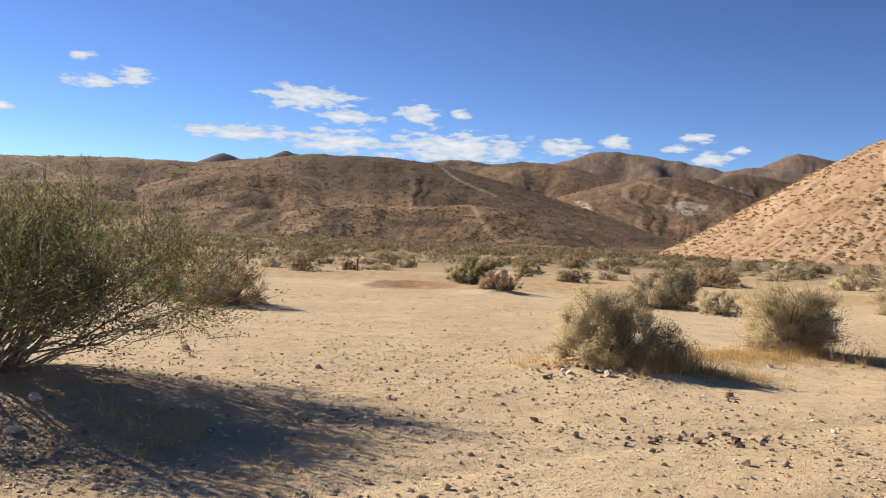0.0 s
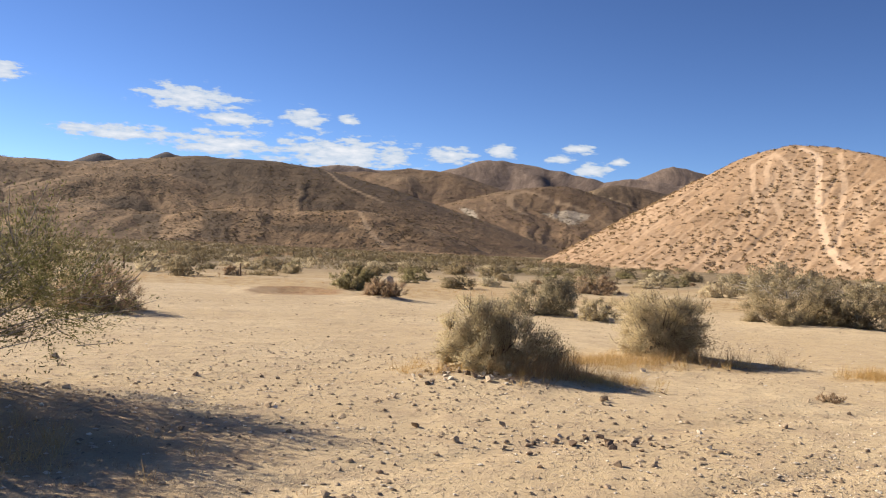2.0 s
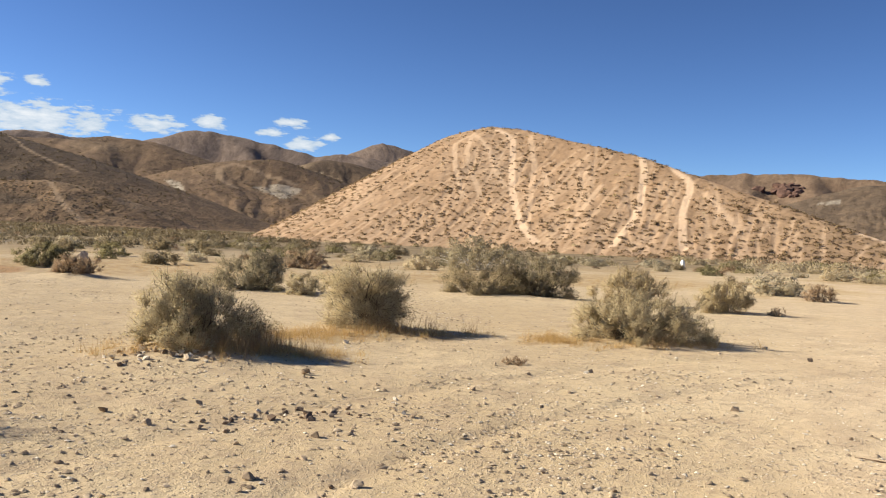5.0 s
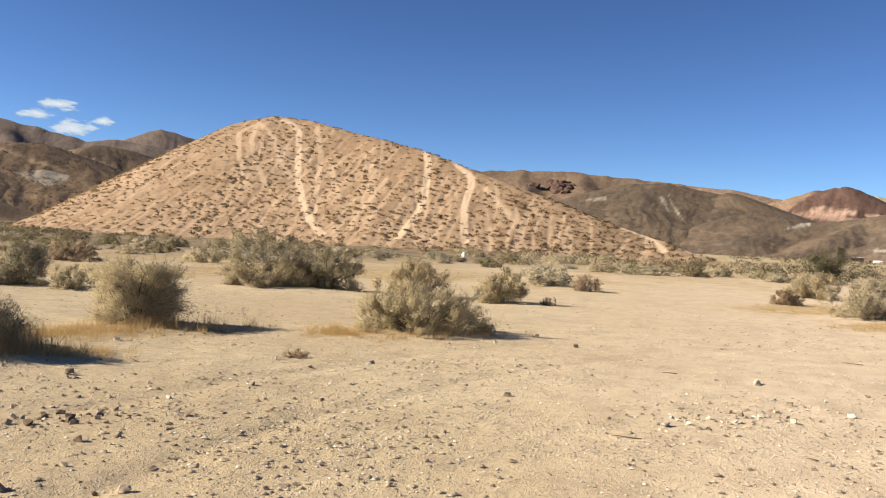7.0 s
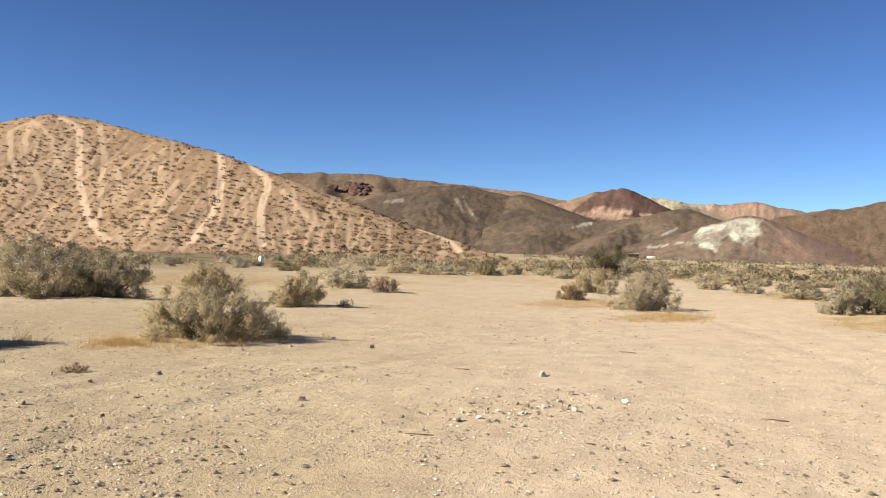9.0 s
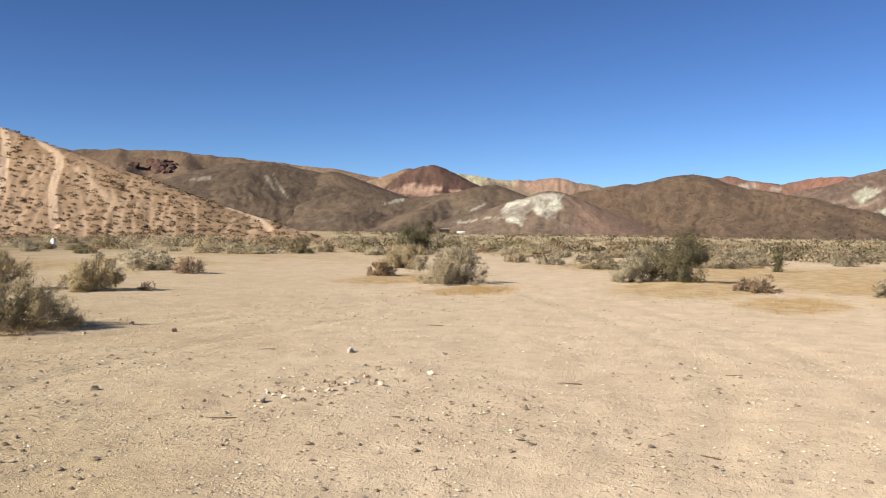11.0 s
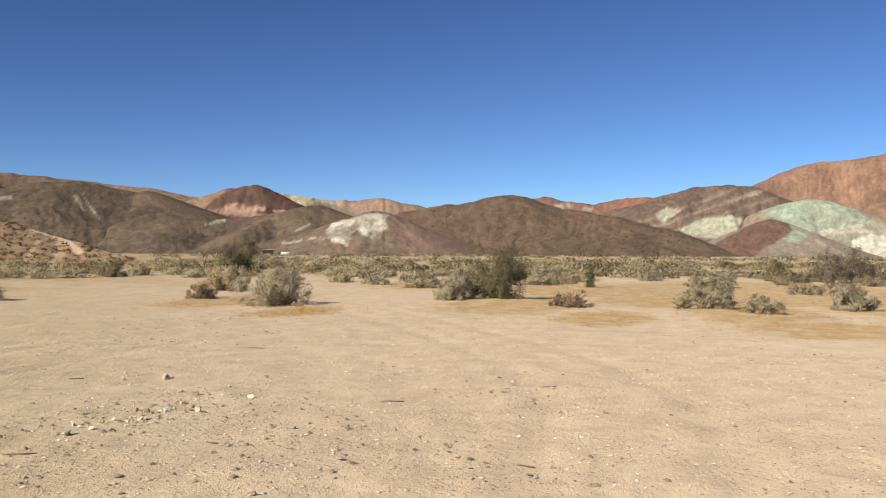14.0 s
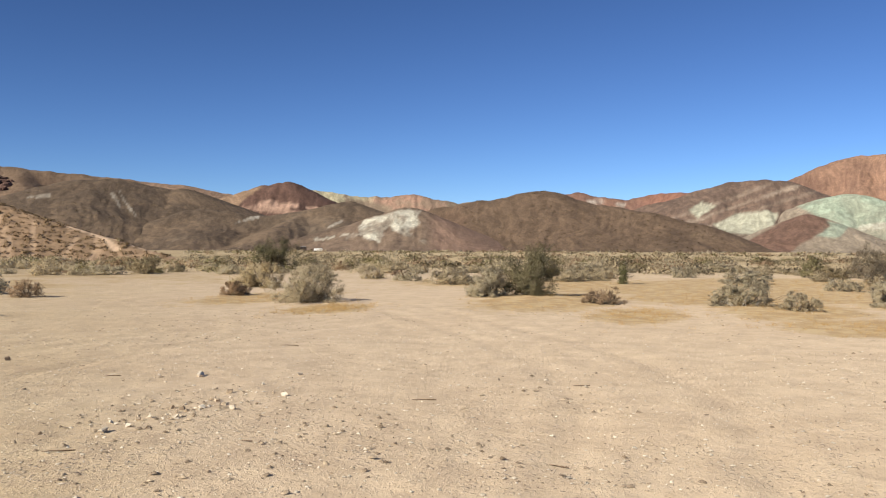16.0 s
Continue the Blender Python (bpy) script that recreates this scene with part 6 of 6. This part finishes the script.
# ---- stones, gravel and sticks ----
def stone_mesh(seed, mat):
    """A broken stone: the hull of a few scattered corners, flat-faced and sharp-edged."""
    rng = np.random.default_rng(seed)
    bm = bmesh.new()
    for p in unit(rng.normal(size=(9, 3))) * rng.uniform(0.34, 0.62, (9, 1)) * np.array([1.15, 0.9, 0.72]):
        bm.verts.new(p)
    bmesh.ops.convex_hull(bm, input=bm.verts)
    loose = [v for v in bm.verts if not v.link_faces]
    bmesh.ops.delete(bm, geom=loose, context="VERTS")
    bmesh.ops.bevel(bm, geom=list(bm.edges), offset=0.02, segments=1, affect="EDGES")
    me = bpy.data.meshes.new("stone")
    bm.to_mesh(me)
    bm.free()
    me.materials.append(mat)
    return me


STONES = [stone_mesh(s, STONE) for s in range(200, 208)]
DARK_STONE = stone_material("dark brown stone", (0.12, 0.08, 0.055), (0.27, 0.19, 0.125))
DARK_STONES = [stone_mesh(s, DARK_STONE) for s in range(220, 223)]
CLUSTER = (4.42, 7.35)
PALE_STONES = [stone_mesh(s, PALE_STONE) for s in range(210, 213)]


def stone(x, y, size, me, label="weathered tan-brown stone lying on sand"):
    ob = tagged(new("stone", me), label, "stone", "stones on the sand")
    ob.matrix_basis = pose(x, y, float(ground_z(x, y)) + 0.16 * size, rng.uniform(-14, 14), rng.uniform(-14, 14), rng.uniform(0, 360)) @ Matrix.Diagonal((size, size, size, 1))
    return ob


rng = np.random.default_rng(111)
for x, y, size in [(-1.39, 11.56, 0.15), (0.51, 10.53, 0.13), (1.5, 8.6, 0.11), (2.86, 7.95, 0.12), (5.06, 9.45, 0.15), (2.09, 5.66, 0.10), (0.89, 7.45, 0.08), (12.65, 9.36, 0.14), (8.67, 9.18, 0.12),
                   (-0.4, 8.7, 0.12), (8.63, 6.65, 0.13), (6.52, 8.22, 0.11), (3.56, 5.56, 0.13), (4.16, 5.23, 0.12), (4.31, 6.59, 0.12), (5.09, 9.54, 0.13), (3.65, 7.98, 0.1), (3.14, 7.33, 0.12), (5.32, 7.03, 0.1)]:
    stone(x, y, size * 0.85, STONES[rng.integers(8)])
for x, y, size in [(12.14, 5.92, 0.17), (8.88, 4.84, 0.14), (-1.3, 7.2, 0.17), (-1.1, 6.45, 0.2), (-0.98, 5.9, 0.16), (6.4, 12.0, 0.14), (10.13, 4.65, 0.11), (8.56, 9.12, 0.1), (13.0, 10.6, 0.16)]:
    stone(x, y, size * 0.9, PALE_STONES[rng.integers(3)], "pale chalky stone lying on sand")
for _ in range(50):  # a scatter of pale stones on the open flat
    s = rng.normal()
    stone(10.1 + 0.75 * s + rng.normal(0, 0.2), 4.72 - 0.06 * s + rng.normal(0, 0.24), 0.028 + 0.075 * rng.random() ** 2.2, PALE_STONES[rng.integers(3)] if rng.random() < 0.68 else STONES[rng.integers(8)], "small pale stone in a loose scatter")
for _ in range(56):  # stones heaped on the mound of the saltbush
    stone(rng.normal(3.75, 0.3), rng.normal(10.6, 0.28), rng.uniform(0.04, 0.13), STONES[rng.integers(8)] if rng.random() < 0.7 else PALE_STONES[rng.integers(3)], "stone heaped on a shrub's mound")
for _ in range(32):  # a heap of dark stones
    stone(rng.normal(CLUSTER[0], 0.36), rng.normal(CLUSTER[1], 0.16), 0.03 + 0.085 * rng.random() ** 2, DARK_STONES[rng.integers(3)] if rng.random() < 0.75 else STONES[rng.integers(8)], "dark brown stone in a loose cluster")
for _ in range(44):  # larger stones on the gravelly ground
    stone(rng.normal(4.2, 1.7), rng.normal(7.4, 1.5), 0.03 + 0.05 * rng.random() ** 2, STONES[rng.integers(8)] if rng.random() < 0.75 else PALE_STONES[rng.integers(3)])
for _ in range(112):
    az, r = rng.normal(8, 26) if rng.random() < 0.65 else rng.uniform(-27, 100), 4.2 + 12 * rng.random() ** 1.2
    if az > 45 and rng.random() < 0.55:
        continue
    x, y = at_bearing(az, r)
    stone(x, y, (0.03 + 0.045 * rng.random() ** 2) * (1.0 if az < 45 else 0.75), STONES[rng.integers(8)] if rng.random() < 0.8 else PALE_STONES[rng.integers(3)])


def gravel(name, mat, label, count, seed, sizes, even=0.07, span=(-31, 107), far=24):
    """Loose gravel, uncounted: small chipped stones joined in one mesh."""
    rng = np.random.default_rng(seed)
    az, r = rng.uniform(*span, count), 1.2 + far * rng.random(count) ** 1.2
    x, y = at_bearing(az, r)
    rocky = smooth(fbm(x * 0.45, y * 0.45, 4, 121), -0.05, 0.2) * (0.35 + 0.65 * smooth(az, 60, 25)) + 0.55 * np.exp(-(((x - 9.6) / 1.3) ** 2 + ((y - 5.0) / 0.7) ** 2))
    rocky = rocky + 0.45 * np.exp(-(((x - 3.6) / 2.0) ** 2 + ((y - 8.0) / 2.0) ** 2)) * (0.3 + 1.4 * smooth(fbm(x * 1.3, y * 1.3, 3, 19), -0.05, 0.2))
    rocky = rocky + 1.2 * np.exp(-(((x - 3.85) / 0.55) ** 2 + ((y - 10.45) / 0.4) ** 2))
    keep = rng.random(count) < even * (1 + 1.2 * smooth(az, 45, 25)) + rocky
    x, y = x[keep], y[keep]
    count = len(x)
    size = sizes[0] + (sizes[1] - sizes[0]) * rng.random(count) ** 4.4
    corner = np.array([(1, 0, 0), (0.3, 0.95, 0), (-0.8, 0.6, 0), (-0.8, -0.6, 0), (0.3, -0.95, 0), (0.2, 0.15, 0.5), (-0.35, -0.2, 0.42)])
    shape = corner[None] * rng.uniform(0.6, 1.25, (count, 7, 1)) + rng.normal(size=(count, 7, 3)) * np.array([0.2, 0.2, 0.1])
    turn = rng.uniform(0, 2 * math.pi, count)
    c, s = np.cos(turn)[:, None], np.sin(turn)[:, None]
    px, py = shape[..., 0] * c - shape[..., 1] * s, shape[..., 0] * s + shape[..., 1] * c
    verts = np.stack([px, py, shape[..., 2]], -1) * (size / 2)[:, None, None] + np.stack([x, y, ground_z(x, y) + size * 0.1], -1)[:, None, :]
    face = np.array([(0, 1, 5), (1, 2, 5), (2, 6, 5), (2, 3, 6), (3, 4, 6), (4, 5, 6), (4, 0, 5)])
    faces = (np.arange(count)[:, None, None] * 7 + face[None]).reshape(-1, 3)
    tagged(new(name, mesh_of(name, verts.reshape(-1, 3), faces, mat)), label, "gravel", kind="stuff")


gravel("gravel", STONE, "loose brown and tan gravel on the sand", 84000, 121, (0.009, 0.068))
gravel("pale_gravel", PALE_STONE, "pale chips of stone on the sand", 28000, 122, (0.009, 0.052))
gravel("grit", STONE, "fine brown and tan grit over the flat", 19000, 123, (0.007, 0.03), 1.0, (-31, 107), 13)
gravel("pale_grit", PALE_STONE, "fine pale grit over the flat", 10000, 124, (0.008, 0.046), 1.0, (30, 107), 17)

for x, y, long, turn in [(11.34, 2.72, 0.26, 108), (11.76, 6.94, 0.2, 130), (8.91, 3.47, 0.1, 110), (8.17, 4.7, 0.25, 125), (15.67, 6.47, 0.3, 110), (12.8, 1.25, 0.2, 120), (9.0, 0.9, 0.16, 80), (6.0, 10.2, 0.25, 95)]:
    bend = np.linspace(0, 1, 5)
    line = np.stack([(bend - 0.5) * long, 0.012 * np.sin(bend * 5), 0.008 + 0.006 * np.sin(bend * 3)], -1)[None]
    ob = tagged(new("stick", mesh_of("stick", *tubes(line, np.array([[0.006, 0.007, 0.006, 0.005, 0.003]])), STAKE)), "dry brown stick lying on sand", "stick", "sticks on the sand")
    ob.matrix_basis = pose(x, y, float(ground_z(x, y)), 0, 0, turn)


# ---- posts and the far camp ----
def stake(x, y, high, wide, mat, label):
    root = tagged(new("post"), label, "post")
    bm = bmesh.new()
    box_bm(bm, 0, 0, high / 2 - 0.1, wide, wide, high + 0.2, wide * 0.12)
    bm_part("shaft", bm, mat, root)
    bm = bmesh.new()
    bmesh.ops.create_cone(bm, cap_ends=True, segments=4, radius1=wide * 0.7, radius2=wide * 0.25, depth=wide * 0.6, matrix=pose(0, 0, high + wide * 0.28, 0, 0, 45))
    bm_part("cap", bm, mat, root)
    root.matrix_basis = pose(x, y, float(ground_z(x, y)), 1.5, -2, 20)


stake(46.5, 52.1, 0.5, 0.26, WHITE_PAINT, "short white marker post standing in scrub")
stake(-8.6, 45.5, 0.75, 0.09, STAKE, "weathered brown wooden stake on sand")
stake(-2.4, 41.0, 0.55, 0.07, STAKE, "weathered brown wooden stake on sand")

bm = bmesh.new()
bmesh.ops.create_icosphere(bm, subdivisions=3, radius=0.5)
for v in bm.verts:
    up = max(0.0, v.co.z + 0.3)
    k = 1.0 - 0.55 * up + 0.35 * (noise.noise(v.co * 4) + 0.5 * noise.noise(v.co * 9))
    v.co = Vector((v.co.x * k * 0.75, v.co.y * k * 0.6, v.co.z * 0.8 + 0.1))
me = bpy.data.meshes.new("rock")
bm.to_mesh(me)
bm.free()
me.materials.append(STONE)
tagged(new("rock", me), "small pointed brown rock standing on sand", "rock").matrix_basis = standing(4.2, 37.9, 0.9, 30, 0.05)


def camper(x, y, turn, long, high, mat, label):
    """A parked camper, far off: body, roof, windows, wheels."""
    root = tagged(new("camper"), label, "camper")
    bm = bmesh.new()
    box_bm(bm, 0, 0, high * 0.58, long, 2.3, high * 0.74, 0.22)
    body = bm_part("body", bm, mat, root)
    bm = bmesh.new()
    box_bm(bm, 0, 0, high * 0.97, long * 0.9, 2.0, 0.14, 0.05)
    bm_part("roof", bm, WHITE_PAINT, root)
    for k in (-0.28, 0.05, 0.33) if high > 2 else ():
        bm = bmesh.new()
        box_bm(bm, k * long, -1.16, high * 0.68, long * 0.16, 0.06, high * 0.22, 0.02)
        bm_part("window", bm, GLASS, body)
    for k in (-0.3, 0.3):
        for side in (-0.95, 0.95):
            bm = bmesh.new()
            bmesh.ops.create_cone(bm, cap_ends=True, segments=16, radius1=0.36, radius2=0.36, depth=0.24, matrix=pose(k * long, side, 0.36, 90))
            bm_part("wheel", bm, RUBBER, root)
    root.matrix_basis = pose(x, y, float(ground_z(x, y)) - 0.02, 0, 0, turn)


camper(413.0, 199.5, -62, 5.5, 2.9, DARK_PANEL, "dark brown camper parked below the hills")
camper(416.5, 191.5, -62, 4.2, 1.7, WHITE_PAINT, "white camper parked below the hills")
